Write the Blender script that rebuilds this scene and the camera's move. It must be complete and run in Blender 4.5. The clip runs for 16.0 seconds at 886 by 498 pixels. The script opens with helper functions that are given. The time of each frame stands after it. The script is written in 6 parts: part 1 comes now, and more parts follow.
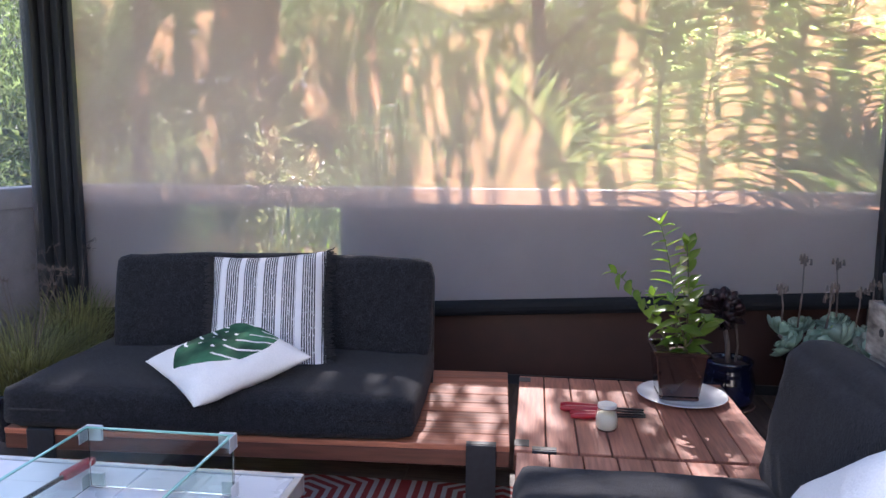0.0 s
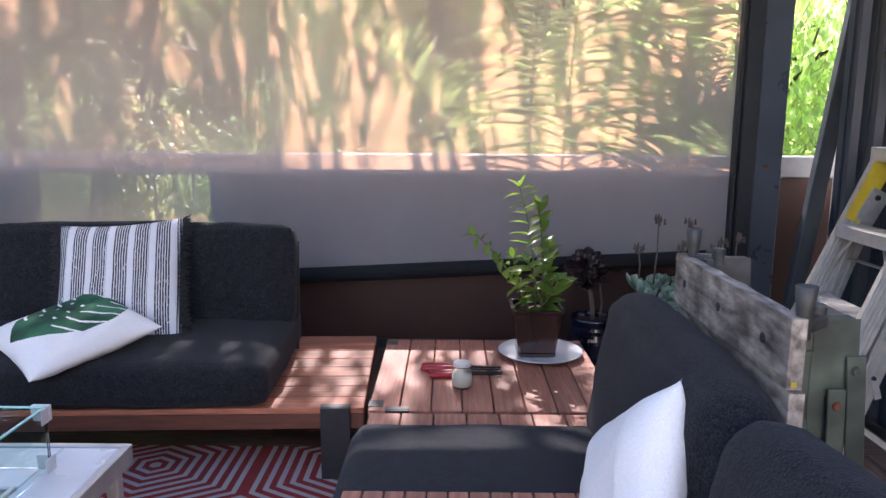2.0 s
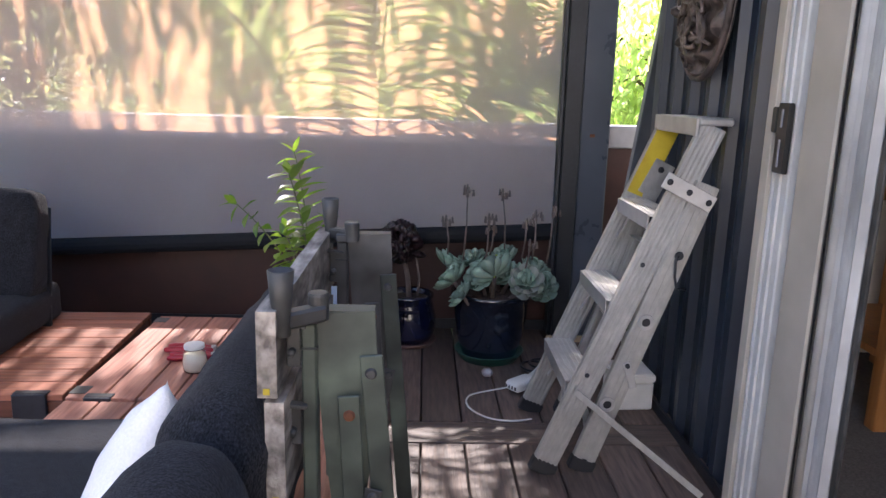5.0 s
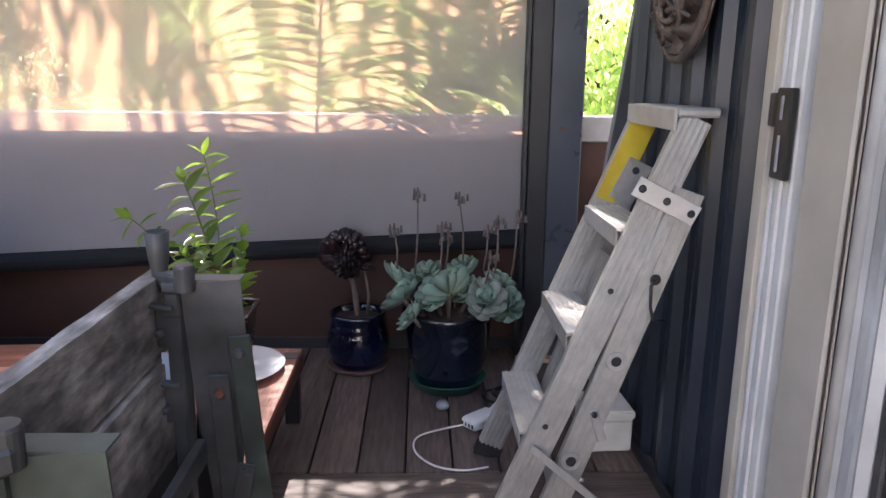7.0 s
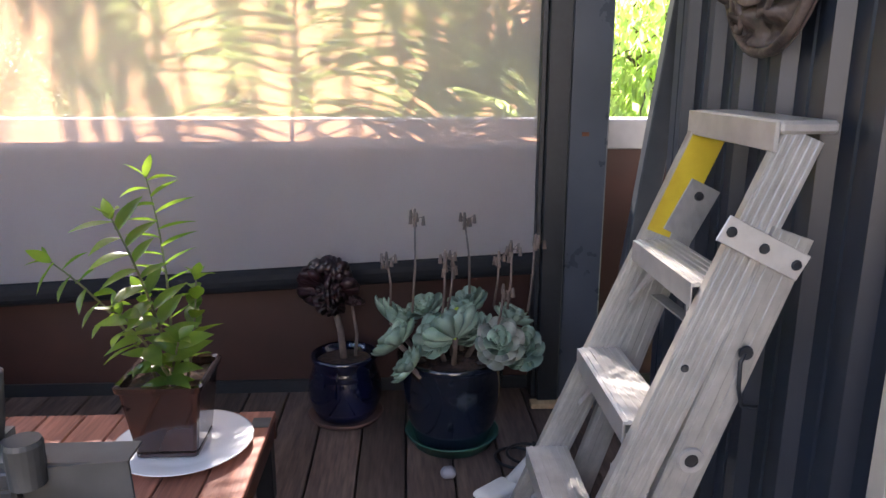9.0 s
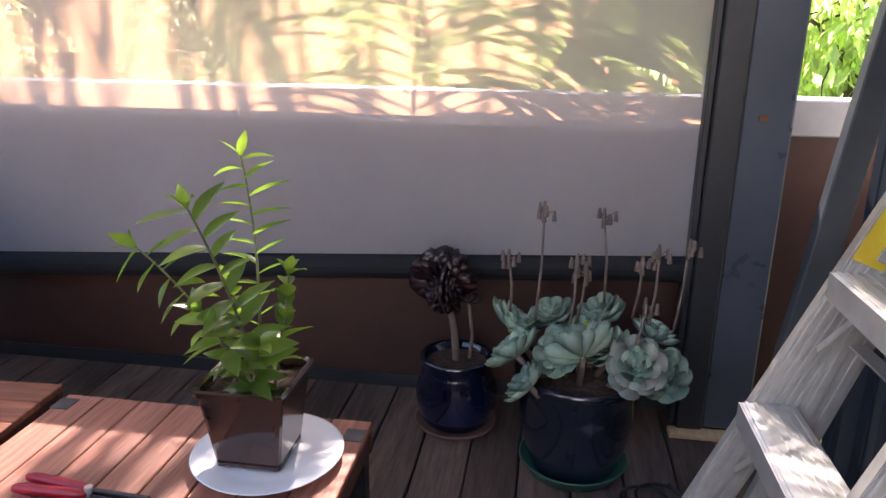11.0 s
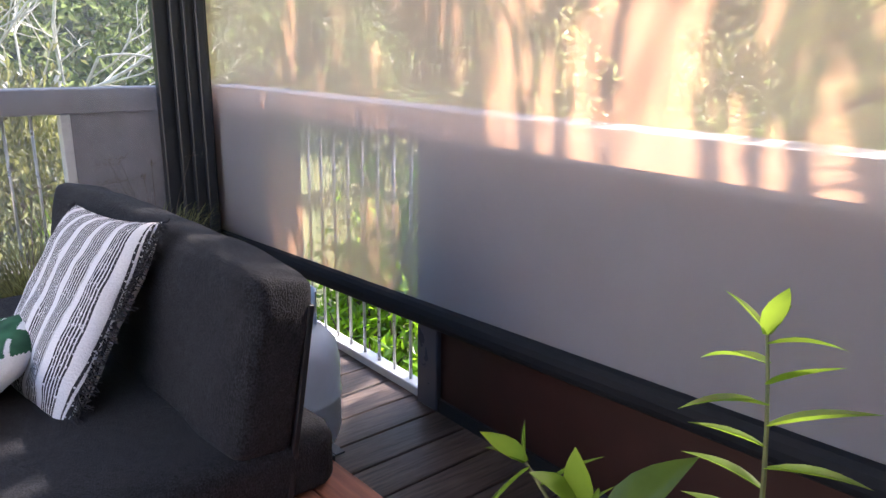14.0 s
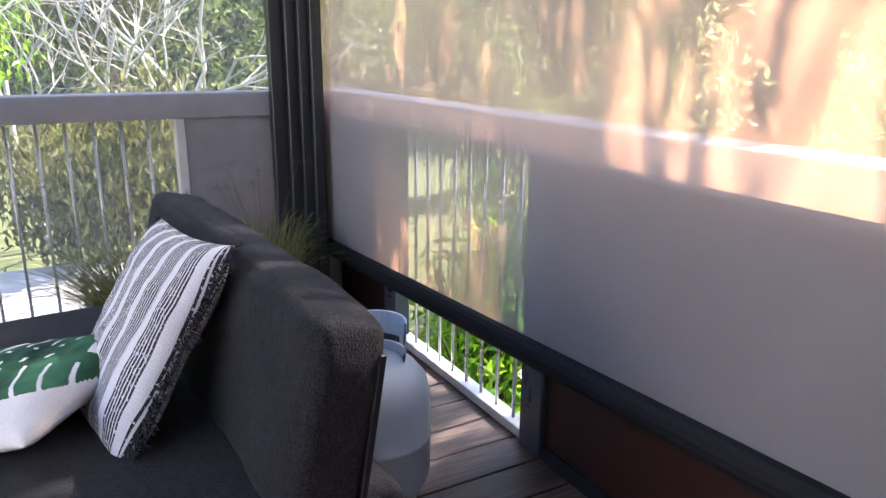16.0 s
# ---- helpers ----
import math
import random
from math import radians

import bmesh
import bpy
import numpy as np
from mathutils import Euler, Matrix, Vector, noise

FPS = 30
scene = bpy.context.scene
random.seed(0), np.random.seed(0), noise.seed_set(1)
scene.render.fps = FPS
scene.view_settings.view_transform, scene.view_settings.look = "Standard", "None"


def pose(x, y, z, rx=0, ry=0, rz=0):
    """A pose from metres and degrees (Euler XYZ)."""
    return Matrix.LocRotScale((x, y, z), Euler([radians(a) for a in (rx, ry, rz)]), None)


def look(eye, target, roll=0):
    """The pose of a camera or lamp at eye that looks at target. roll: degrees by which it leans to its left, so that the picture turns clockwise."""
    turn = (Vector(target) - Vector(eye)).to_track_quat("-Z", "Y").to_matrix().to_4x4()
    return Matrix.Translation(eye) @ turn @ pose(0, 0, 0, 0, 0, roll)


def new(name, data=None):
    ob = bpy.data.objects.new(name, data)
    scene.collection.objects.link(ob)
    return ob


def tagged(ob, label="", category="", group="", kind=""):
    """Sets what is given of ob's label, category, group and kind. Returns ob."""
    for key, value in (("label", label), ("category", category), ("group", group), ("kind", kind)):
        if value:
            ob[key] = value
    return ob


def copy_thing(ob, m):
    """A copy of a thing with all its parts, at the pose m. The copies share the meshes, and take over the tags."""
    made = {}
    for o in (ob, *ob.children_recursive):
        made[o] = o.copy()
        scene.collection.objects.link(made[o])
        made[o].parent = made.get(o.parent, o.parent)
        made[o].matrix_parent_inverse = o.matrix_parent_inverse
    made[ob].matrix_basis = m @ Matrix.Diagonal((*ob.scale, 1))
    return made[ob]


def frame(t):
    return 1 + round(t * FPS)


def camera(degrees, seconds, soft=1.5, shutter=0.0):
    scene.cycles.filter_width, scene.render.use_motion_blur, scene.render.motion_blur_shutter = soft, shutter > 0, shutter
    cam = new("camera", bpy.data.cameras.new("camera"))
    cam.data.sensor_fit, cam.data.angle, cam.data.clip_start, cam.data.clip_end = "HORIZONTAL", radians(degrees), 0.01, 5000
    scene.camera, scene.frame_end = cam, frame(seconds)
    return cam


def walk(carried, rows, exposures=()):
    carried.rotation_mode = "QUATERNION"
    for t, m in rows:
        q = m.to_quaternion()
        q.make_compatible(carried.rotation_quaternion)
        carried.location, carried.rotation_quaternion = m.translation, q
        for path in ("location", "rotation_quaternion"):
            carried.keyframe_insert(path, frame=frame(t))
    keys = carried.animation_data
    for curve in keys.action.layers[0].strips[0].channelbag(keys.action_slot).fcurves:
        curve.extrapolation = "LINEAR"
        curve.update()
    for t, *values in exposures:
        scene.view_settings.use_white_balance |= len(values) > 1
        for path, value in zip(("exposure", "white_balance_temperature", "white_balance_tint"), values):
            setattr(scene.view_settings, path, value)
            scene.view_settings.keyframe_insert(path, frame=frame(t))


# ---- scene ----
cam = camera(63.3, 16.0)
PATH = [
    (0, (0.175, -0.466, 1.225), (-0.077, 1.5, 0.962), 0.3),
    (0.5, (0.17, -0.47, 1.198), (-0.071, 1.494, 0.906), 0.3),
    (1, (0.169, -0.463, 1.188), (-0.032, 1.501, 0.868), 0.4),
    (1.5, (0.238, -0.473, 1.19), (0.127, 1.496, 0.855), 0.4),
    (2, (0.393, -0.459, 1.207), (0.375, 1.511, 0.86), 0.3),
    (2.5, (0.501, -0.393, 1.209), (0.571, 1.575, 0.863), 0.0),
    (3, (0.704, -0.368, 1.184), (0.837, 1.598, 0.845), 0.3),
    (3.5, (0.903, -0.357, 1.178), (1.052, 1.606, 0.824), 0.7),
    (6, (1.336, -0.068, 1.18), (1.343, 1.881, 0.732), 1.9),
    (6.5, (1.42, 0.034, 1.165), (1.458, 1.984, 0.724), 1.6),
    (7, (1.384, 0.206, 1.179), (1.448, 2.153, 0.726), 0.6),
    (7.5, (1.336, 0.363, 1.178), (1.421, 2.309, 0.725), 0.3),
    (8, (1.374, 0.498, 1.185), (1.476, 2.444, 0.735), -0.0),
    (10.5, (1.306, 0.923, 1.218), (1.357, 2.843, 0.661), 1.7),
    (11, (1.381, 1.016, 1.217), (1.101, 2.91, 0.639), 0.8),
    (11.5, (1.355, 1.125, 1.223), (0.788, 2.95, 0.632), 0.2),
    (12, (1.27, 1.282, 1.225), (0.391, 2.976, 0.629), -0.3),
    (12.5, (1.267, 1.447, 1.194), (0.13, 2.99, 0.625), -0.4),
    (13, (1.193, 1.622, 1.223), (-0.099, 3.032, 0.637), 0.3),
    (13.5, (1.059, 1.784, 1.221), (-0.361, 3.076, 0.661), 0.3),
    (14, (1.008, 1.849, 1.224), (-0.477, 3.077, 0.688), 0.7),
    (14.5, (0.891, 1.978, 1.234), (-0.671, 3.105, 0.696), 0.3),
    (15, (0.822, 2.025, 1.227), (-0.795, 3.074, 0.695), 0.4),
    (15.5, (0.826, 2.059, 1.233), (-0.83, 3.045, 0.698), 0.5),
    (16, (0.829, 2.053, 1.233), (-0.852, 2.992, 0.695), 0.4),
]
EXPOSURE = 2.22
walk_rows = [(t, look(eye, target, roll)) for t, eye, target, roll in PATH]
walk(cam, walk_rows, [(0, EXPOSURE, 6050, 19), (1.5, EXPOSURE - 0.02, 6100, 19), (3.5, EXPOSURE + 0.05, 6200, 19), (6, EXPOSURE + 0.3, 6400, 18), (8, EXPOSURE + 0.4, 6500, 18), (11, EXPOSURE + 0.5, 6700, 21), (12.5, EXPOSURE + 0.47, 6700, 21), (14, EXPOSURE + 0.36, 6650, 19), (16, EXPOSURE + 0.38, 6600, 19)])

# ---- world and sun ----
SUN_DIR = Vector((-0.08, 1.0, 0.95)).normalized()
world = bpy.data.worlds.new("sky")
scene.world = world
world.use_nodes = True
wn = world.node_tree.nodes
sky = wn.new("ShaderNodeTexSky")
sky.sky_type = "NISHITA"
sky.sun_disc = False
sky.sun_elevation = math.asin(SUN_DIR.z)
sky.sun_rotation = math.atan2(SUN_DIR.x, SUN_DIR.y)
wn["Background"].inputs["Strength"].default_value = 0.15
world.node_tree.links.new(sky.outputs[0], wn["Background"].inputs["Color"])
sun = new("sun", bpy.data.lights.new("sun", "SUN"))
sun.data.energy, sun.data.angle, sun.data.color = 4.3, radians(0.55), (1.0, 0.94, 0.87)
sun.matrix_world = look(SUN_DIR * 30, (0, 0, 0))


# ---- materials ----
def mat(name, c1, c2=None, scale=20.0, rough=0.6, bump=0.0, metal=0.0, stretch=(1, 1, 1), bscale=None,
        big=0.25, bigscale=2.0, rand=0.0, island=0.0, sheen=0.0, spec=0.5, coat=0.0, coords="Object", roughvar=0.1):
    """A surface of two tones: fine noise between c1 and c2, broad stains, optional relief."""
    m = bpy.data.materials.new(name)
    m.use_nodes = True
    n, l = m.node_tree.nodes, m.node_tree.links
    b = n["Principled BSDF"]
    c2 = c2 or tuple(v * 0.7 for v in c1)
    tc = n.new("ShaderNodeTexCoord")
    mp = n.new("ShaderNodeMapping")
    mp.inputs["Scale"].default_value = stretch
    l.new(tc.outputs[coords], mp.inputs[0])
    vec = mp.outputs[0]
    if rand:
        oi = n.new("ShaderNodeObjectInfo")
        add = n.new("ShaderNodeVectorMath")
        sc = n.new("ShaderNodeVectorMath")
        sc.operation = "SCALE"
        cmb = n.new("ShaderNodeCombineXYZ")
        for k in range(3):
            l.new(oi.outputs["Random"], cmb.inputs[k])
        l.new(cmb.outputs[0], sc.inputs[0])
        sc.inputs["Scale"].default_value = 37.0
        l.new(mp.outputs[0], add.inputs[0])
        l.new(sc.outputs[0], add.inputs[1])
        vec = add.outputs[0]
    nz = n.new("ShaderNodeTexNoise")
    nz.inputs["Scale"].default_value, nz.inputs["Detail"].default_value = scale, 5.0
    l.new(vec, nz.inputs["Vector"])
    ramp = n.new("ShaderNodeValToRGB")
    ramp.color_ramp.elements[0].position, ramp.color_ramp.elements[1].position = 0.33, 0.68
    ramp.color_ramp.elements[0].color, ramp.color_ramp.elements[1].color = (*c2, 1), (*c1, 1)
    l.new(nz.outputs["Fac"], ramp.inputs[0])
    nb = n.new("ShaderNodeTexNoise")
    nb.inputs["Scale"].default_value, nb.inputs["Detail"].default_value = bigscale, 3.0
    l.new(tc.outputs[coords] if not rand else vec, nb.inputs["Vector"])
    mr = n.new("ShaderNodeMapRange")
    mr.inputs[1].default_value, mr.inputs[2].default_value = 0.3, 0.7
    mr.inputs[3].default_value, mr.inputs[4].default_value = 1 - big, 1 + big * 0.6
    l.new(nb.outputs["Fac"], mr.inputs[0])
    val = mr.outputs[0]
    if rand or island:
        src = n.new("ShaderNodeObjectInfo").outputs["Random"] if rand else n.new("ShaderNodeNewGeometry").outputs["Random Per Island"]
        r2 = n.new("ShaderNodeMapRange")
        a = rand or island
        r2.inputs[3].default_value, r2.inputs[4].default_value = 1 - a, 1 + a
        l.new(src, r2.inputs[0])
        mul = n.new("ShaderNodeMath")
        mul.operation = "MULTIPLY"
        l.new(val, mul.inputs[0])
        l.new(r2.outputs[0], mul.inputs[1])
        val = mul.outputs[0]
    hs = n.new("ShaderNodeHueSaturation")
    l.new(val, hs.inputs["Value"])
    l.new(ramp.outputs[0], hs.inputs["Color"])
    l.new(hs.outputs[0], b.inputs["Base Color"])
    rr = n.new("ShaderNodeMapRange")
    rr.inputs[3].default_value, rr.inputs[4].default_value = max(rough - roughvar, 0.02), min(rough + roughvar, 1)
    l.new(nz.outputs["Fac"], rr.inputs[0])
    l.new(rr.outputs[0], b.inputs["Roughness"])
    b.inputs["Metallic"].default_value = metal
    b.inputs["Specular IOR Level"].default_value = spec
    b.inputs["Coat Weight"].default_value = coat
    b.inputs["Sheen Weight"].default_value = sheen
    if bump:
        nn = nz
        if bscale:
            nn = n.new("ShaderNodeTexNoise")
            nn.inputs["Scale"].default_value, nn.inputs["Detail"].default_value = bscale, 3.0
            l.new(vec, nn.inputs["Vector"])
        bp = n.new("ShaderNodeBump")
        bp.inputs["Strength"].default_value, bp.inputs["Distance"].default_value = bump, 0.01
        l.new(nn.outputs["Fac"], bp.inputs["Height"])
        l.new(bp.outputs[0], b.inputs["Normal"])
    return m


def leaf_mat(name, c1, c2, glow=0.45, rough=0.4, island=0.35, rand=0.0):
    """A leaf: diffuse and gloss, with light coming through."""
    m = mat(name, c1, c2, scale=6, rough=rough, island=island, big=0.2, spec=0.5, rand=rand)
    n, l = m.node_tree.nodes, m.node_tree.links
    b, out = n["Principled BSDF"], n["Material Output"]
    tr = n.new("ShaderNodeBsdfTranslucent")
    hs = n.new("ShaderNodeHueSaturation")
    hs.inputs["Saturation"].default_value, hs.inputs["Value"].default_value, hs.inputs["Hue"].default_value = 1.1, 1.9, 0.485
    l.new(b.inputs["Base Color"].links[0].from_socket, hs.inputs["Color"])
    l.new(hs.outputs[0], tr.inputs["Color"])
    mx = n.new("ShaderNodeMixShader")
    mx.inputs[0].default_value = glow
    l.new(b.outputs[0], mx.inputs[1])
    l.new(tr.outputs[0], mx.inputs[2])
    l.new(mx.outputs[0], out.inputs["Surface"])
    return m


def mesh_blind_mat(name, clear, diffuse, trans, through_share=0.5):
    """Open-weave screen fabric: partly clear, partly scattering to both sides."""
    m = bpy.data.materials.new(name)
    m.use_nodes = True
    n, l = m.node_tree.nodes, m.node_tree.links
    n.remove(n["Principled BSDF"])
    tc = n.new("ShaderNodeTexCoord")
    nz = n.new("ShaderNodeTexNoise")
    nz.inputs["Scale"].default_value, nz.inputs["Detail"].default_value = 3.0, 4.0
    l.new(tc.outputs["Object"], nz.inputs["Vector"])
    mr = n.new("ShaderNodeMapRange")
    mr.inputs[3].default_value, mr.inputs[4].default_value = clear * 0.88, clear * 1.12
    l.new(nz.outputs["Fac"], mr.inputs[0])
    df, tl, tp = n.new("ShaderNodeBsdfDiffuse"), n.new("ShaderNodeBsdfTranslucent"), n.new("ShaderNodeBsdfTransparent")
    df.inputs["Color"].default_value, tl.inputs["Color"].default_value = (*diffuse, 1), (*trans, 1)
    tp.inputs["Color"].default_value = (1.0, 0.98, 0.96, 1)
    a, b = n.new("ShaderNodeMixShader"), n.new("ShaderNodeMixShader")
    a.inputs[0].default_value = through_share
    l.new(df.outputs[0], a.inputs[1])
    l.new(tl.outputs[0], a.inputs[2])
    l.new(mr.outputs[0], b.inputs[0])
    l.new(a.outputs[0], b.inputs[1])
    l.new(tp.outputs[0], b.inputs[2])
    l.new(b.outputs[0], n["Material Output"].inputs["Surface"])
    return m


def glass_mat(name, tint=(0.9, 1.0, 0.97), rough=0.0):
    m = bpy.data.materials.new(name)
    m.use_nodes = True
    b = m.node_tree.nodes["Principled BSDF"]
    b.inputs["Base Color"].default_value = (*tint, 1)
    b.inputs["Transmission Weight"].default_value, b.inputs["Roughness"].default_value, b.inputs["IOR"].default_value = 1.0, rough, 1.45
    return m


# pale mesh: its sunlit peach glow is tinted into the translucent colour
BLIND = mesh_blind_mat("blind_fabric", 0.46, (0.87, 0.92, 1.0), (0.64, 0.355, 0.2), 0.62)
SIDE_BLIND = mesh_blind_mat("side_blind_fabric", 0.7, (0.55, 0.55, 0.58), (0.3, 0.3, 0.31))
STEEL_DARK = mat("dark_powdercoat", (0.017, 0.021, 0.027), (0.012, 0.015, 0.019), 60, 0.42, 0.05)
POST_BLUE = mat("dark_slate_powdercoat", (0.065, 0.078, 0.1), (0.058, 0.07, 0.091), 9, 0.3, 0.04)
PANEL = mat("red_brown_panel", (0.046, 0.014, 0.01), (0.031, 0.0095, 0.007), 9, 0.55, 0.08, big=0.3)
CAP_GREY = mat("painted_cap", (0.29, 0.29, 0.31), (0.23, 0.23, 0.25), 14, 0.5, 0.05)
RAIL_WHITE = mat("white_rail_paint", (0.75, 0.76, 0.76), (0.62, 0.63, 0.63), 20, 0.45, 0.04)
ROD = mat("steel_rod", (0.6, 0.6, 0.6), (0.45, 0.45, 0.46), 30, 0.3, 0.0, metal=0.9)
DECK = mat("deck_wood", (0.16, 0.112, 0.092), (0.065, 0.045, 0.037), 9, 0.6, 0.35, stretch=(9, 0.9, 9), rand=0.3, big=0.35, bigscale=1.2)
TEAK = mat("oiled_red_wood", (0.4, 0.165, 0.108), (0.23, 0.088, 0.056), 7, 0.6, 0.25, stretch=(12, 0.9, 12), rand=0.22, big=0.22, bigscale=1.5)
TEAK_X = mat("oiled_red_wood_across", (0.39, 0.142, 0.076), (0.22, 0.075, 0.041), 7, 0.6, 0.25, stretch=(0.9, 12, 12), rand=0.22, big=0.22, bigscale=1.5)
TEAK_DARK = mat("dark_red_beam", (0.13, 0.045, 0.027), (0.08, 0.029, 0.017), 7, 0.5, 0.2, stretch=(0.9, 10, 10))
FABRIC = mat("charcoal_weave", (0.029, 0.031, 0.039), (0.002, 0.0022, 0.0034), 300, 0.95, 0.5, stretch=(1, 1, 0.7), big=0.28, bigscale=45, sheen=0.06, spec=0.2)
WHITE_CLOTH = mat("white_cotton", (0.82, 0.8, 0.78), (0.74, 0.725, 0.71), 220, 0.92, 0.25, big=0.06, sheen=0.2, spec=0.2)
LEAF_PRINT = mat("printed_leaf_green", (0.05, 0.17, 0.085), (0.012, 0.05, 0.03), 9, 0.85, 0.1, big=0.5, bigscale=6, spec=0.2)
FRINGE = mat("black_fringe", (0.03, 0.03, 0.034), (0.015, 0.015, 0.018), 90, 0.95, 0.2)
POT_BROWN = mat("brown_glaze", (0.055, 0.024, 0.017), (0.02, 0.011, 0.009), 7, 0.16, 0.05, coat=0.6, big=0.4, bigscale=5)
POT_BLUE = mat("cobalt_glaze", (0.005, 0.008, 0.036), (0.002, 0.003, 0.013), 8, 0.1, 0.05, coat=0.8, big=0.4, bigscale=5)
POT_TEAL = mat("dark_blue_glaze", (0.006, 0.011, 0.024), (0.003, 0.005, 0.011), 8, 0.14, 0.05, coat=0.7, big=0.4)
SOIL = mat("potting_mix", (0.09, 0.05, 0.035), (0.02, 0.013, 0.01), 60, 0.95, 1.0)
SAUCER_GREEN = mat("green_plastic", (0.02, 0.1, 0.075), (0.015, 0.07, 0.05), 20, 0.4)
TERRACOTTA = mat("dull_terracotta", (0.16, 0.09, 0.07), (0.1, 0.055, 0.045), 20, 0.7, 0.1)
PORCELAIN = mat("white_porcelain", (0.8, 0.81, 0.82), (0.74, 0.75, 0.77), 6, 0.14, 0.0, coat=0.5, big=0.04)
ALU = mat("worn_aluminium", (0.5, 0.49, 0.455), (0.41, 0.4, 0.37), 22, 0.42, 0.04, metal=0.5, stretch=(3, 3, 1.4), big=0.22, bigscale=7, roughvar=0.18)
ALU_CLEAN = mat("brushed_steel_trim", (0.62, 0.61, 0.585), (0.5, 0.49, 0.47), 20, 0.34, 0.03, metal=0.55)
SATIN = mat("satin_steel_clip", (0.72, 0.73, 0.74), (0.6, 0.61, 0.62), 30, 0.35, 0.02, metal=0.35)
YELLOW = mat("yellow_label", (0.62, 0.48, 0.03), (0.5, 0.36, 0.02), 14, 0.5, 0.05)
BOARD_GREY = mat("grey_sheet_steel", (0.07, 0.08, 0.092), (0.05, 0.058, 0.068), 9, 0.4, 0.04)
BAR_DARK = mat("matt_dark_bar", (0.011, 0.013, 0.017), (0.008, 0.009, 0.012), 40, 0.75, 0.05, spec=0.25)
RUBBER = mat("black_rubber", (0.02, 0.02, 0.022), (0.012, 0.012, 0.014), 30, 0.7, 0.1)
OLD_WOOD = mat("weathered_jaw_board", (0.42, 0.37, 0.32), (0.11, 0.09, 0.075), 9, 0.8, 0.7, stretch=(6, 1.5, 5), big=0.65, bigscale=9)
GREEN_STEEL = mat("grey_green_enamel", (0.075, 0.095, 0.072), (0.032, 0.04, 0.033), 12, 0.5, 0.15, big=0.5, bigscale=6)
GREY_STEEL = mat("grey_enamel", (0.085, 0.085, 0.082), (0.036, 0.035, 0.033), 12, 0.5, 0.15, big=0.5, bigscale=6)
RUST = mat("rust", (0.2, 0.07, 0.025), (0.09, 0.03, 0.014), 40, 0.85, 0.3)
CLADDING = mat("dark_blue_steel_cladding", (0.027, 0.036, 0.052), (0.02, 0.027, 0.039), 5, 0.34, 0.03, big=0.2, bigscale=1.5, spec=0.4)
ALU_FRAME = mat("pale_anodised_frame", (0.62, 0.62, 0.6), (0.52, 0.52, 0.5), 9, 0.35, 0.03, big=0.12)
BEIGE = mat("beige_painted_timber", (0.5, 0.46, 0.39), (0.42, 0.385, 0.32), 7, 0.5, 0.06, big=0.12)
DIRTY_WHITE = mat("grubby_white_paint", (0.58, 0.57, 0.54), (0.4, 0.385, 0.36), 5, 0.55, 0.12, big=0.3, bigscale=4)
BLACK_PLASTIC = mat("black_plastic", (0.011, 0.011, 0.012), (0.008, 0.008, 0.009), 30, 0.4, 0.03)
WHITE_PLASTIC = mat("white_plastic", (0.72, 0.72, 0.69), (0.6, 0.6, 0.57), 14, 0.4, 0.03, big=0.12)
CARVED = mat("dark_carved_wood", (0.15, 0.115, 0.1), (0.03, 0.022, 0.02), 24, 0.42, 0.9, big=0.4, bigscale=8)
PINE = mat("raw_pine", (0.6, 0.45, 0.27), (0.48, 0.34, 0.19), 8, 0.7, 0.1, stretch=(8, 1, 8))
HONEY_WOOD = mat("honey_wood", (0.42, 0.19, 0.06), (0.3, 0.12, 0.035), 6, 0.4, 0.08, stretch=(8, 8, 1))
GAS_WHITE = mat("gas_bottle_paint", (0.64, 0.78, 0.95), (0.56, 0.69, 0.85), 7, 0.4, 0.05, big=0.15, bigscale=6)
MARBLE = mat("white_marble_tile", (0.72, 0.72, 0.73), (0.6, 0.6, 0.62), 4, 0.25, 0.0, big=0.12, bigscale=3)
RED_PLASTIC = mat("red_plastic", (0.4, 0.012, 0.03), (0.28, 0.01, 0.02), 20, 0.3, 0.02)
WAX = mat("cream_wax", (0.85, 0.8, 0.64), (0.8, 0.74, 0.58), 14, 0.5, 0.02, big=0.06)
GLASS = glass_mat("clear_glass")
JAR_GLASS = glass_mat("jar_glass", (1.0, 1.0, 1.0))
GLASS_BLUE = glass_mat("blue_glass", (0.05, 0.12, 0.75), 0.05)
GLASS_EDGE = mat("green_glass_edge", (0.3, 0.62, 0.55), (0.24, 0.52, 0.46), 12, 0.15, 0.0)
CEILING = mat("ceiling_paint", (0.78, 0.78, 0.77), (0.7, 0.7, 0.69), 6, 0.7, 0.05, big=0.08)
HOUSE_WALL = mat("house_wall_paint", (0.72, 0.68, 0.62), (0.63, 0.59, 0.53), 6, 0.7, 0.08, big=0.1)
CARPET = mat("grey_carpet", (0.2, 0.18, 0.16), (0.11, 0.1, 0.09), 140, 0.95, 0.6)
GRASS = mat("lawn", (0.17, 0.2, 0.075), (0.09, 0.115, 0.04), 3, 0.9, 0.4, big=0.4, bigscale=0.25, coords="Object")
BARK = mat("bark", (0.13, 0.1, 0.08), (0.06, 0.045, 0.036), 8, 0.9, 0.8, stretch=(3, 3, 0.8))
PALE_BARK = mat("lichen_bark", (0.72, 0.72, 0.66), (0.45, 0.45, 0.4), 12, 0.9, 0.5)
L_BRIGHT = leaf_mat("leaf_bright", (0.18, 0.33, 0.045), (0.08, 0.19, 0.025), 0.65, 0.3, 0.5)
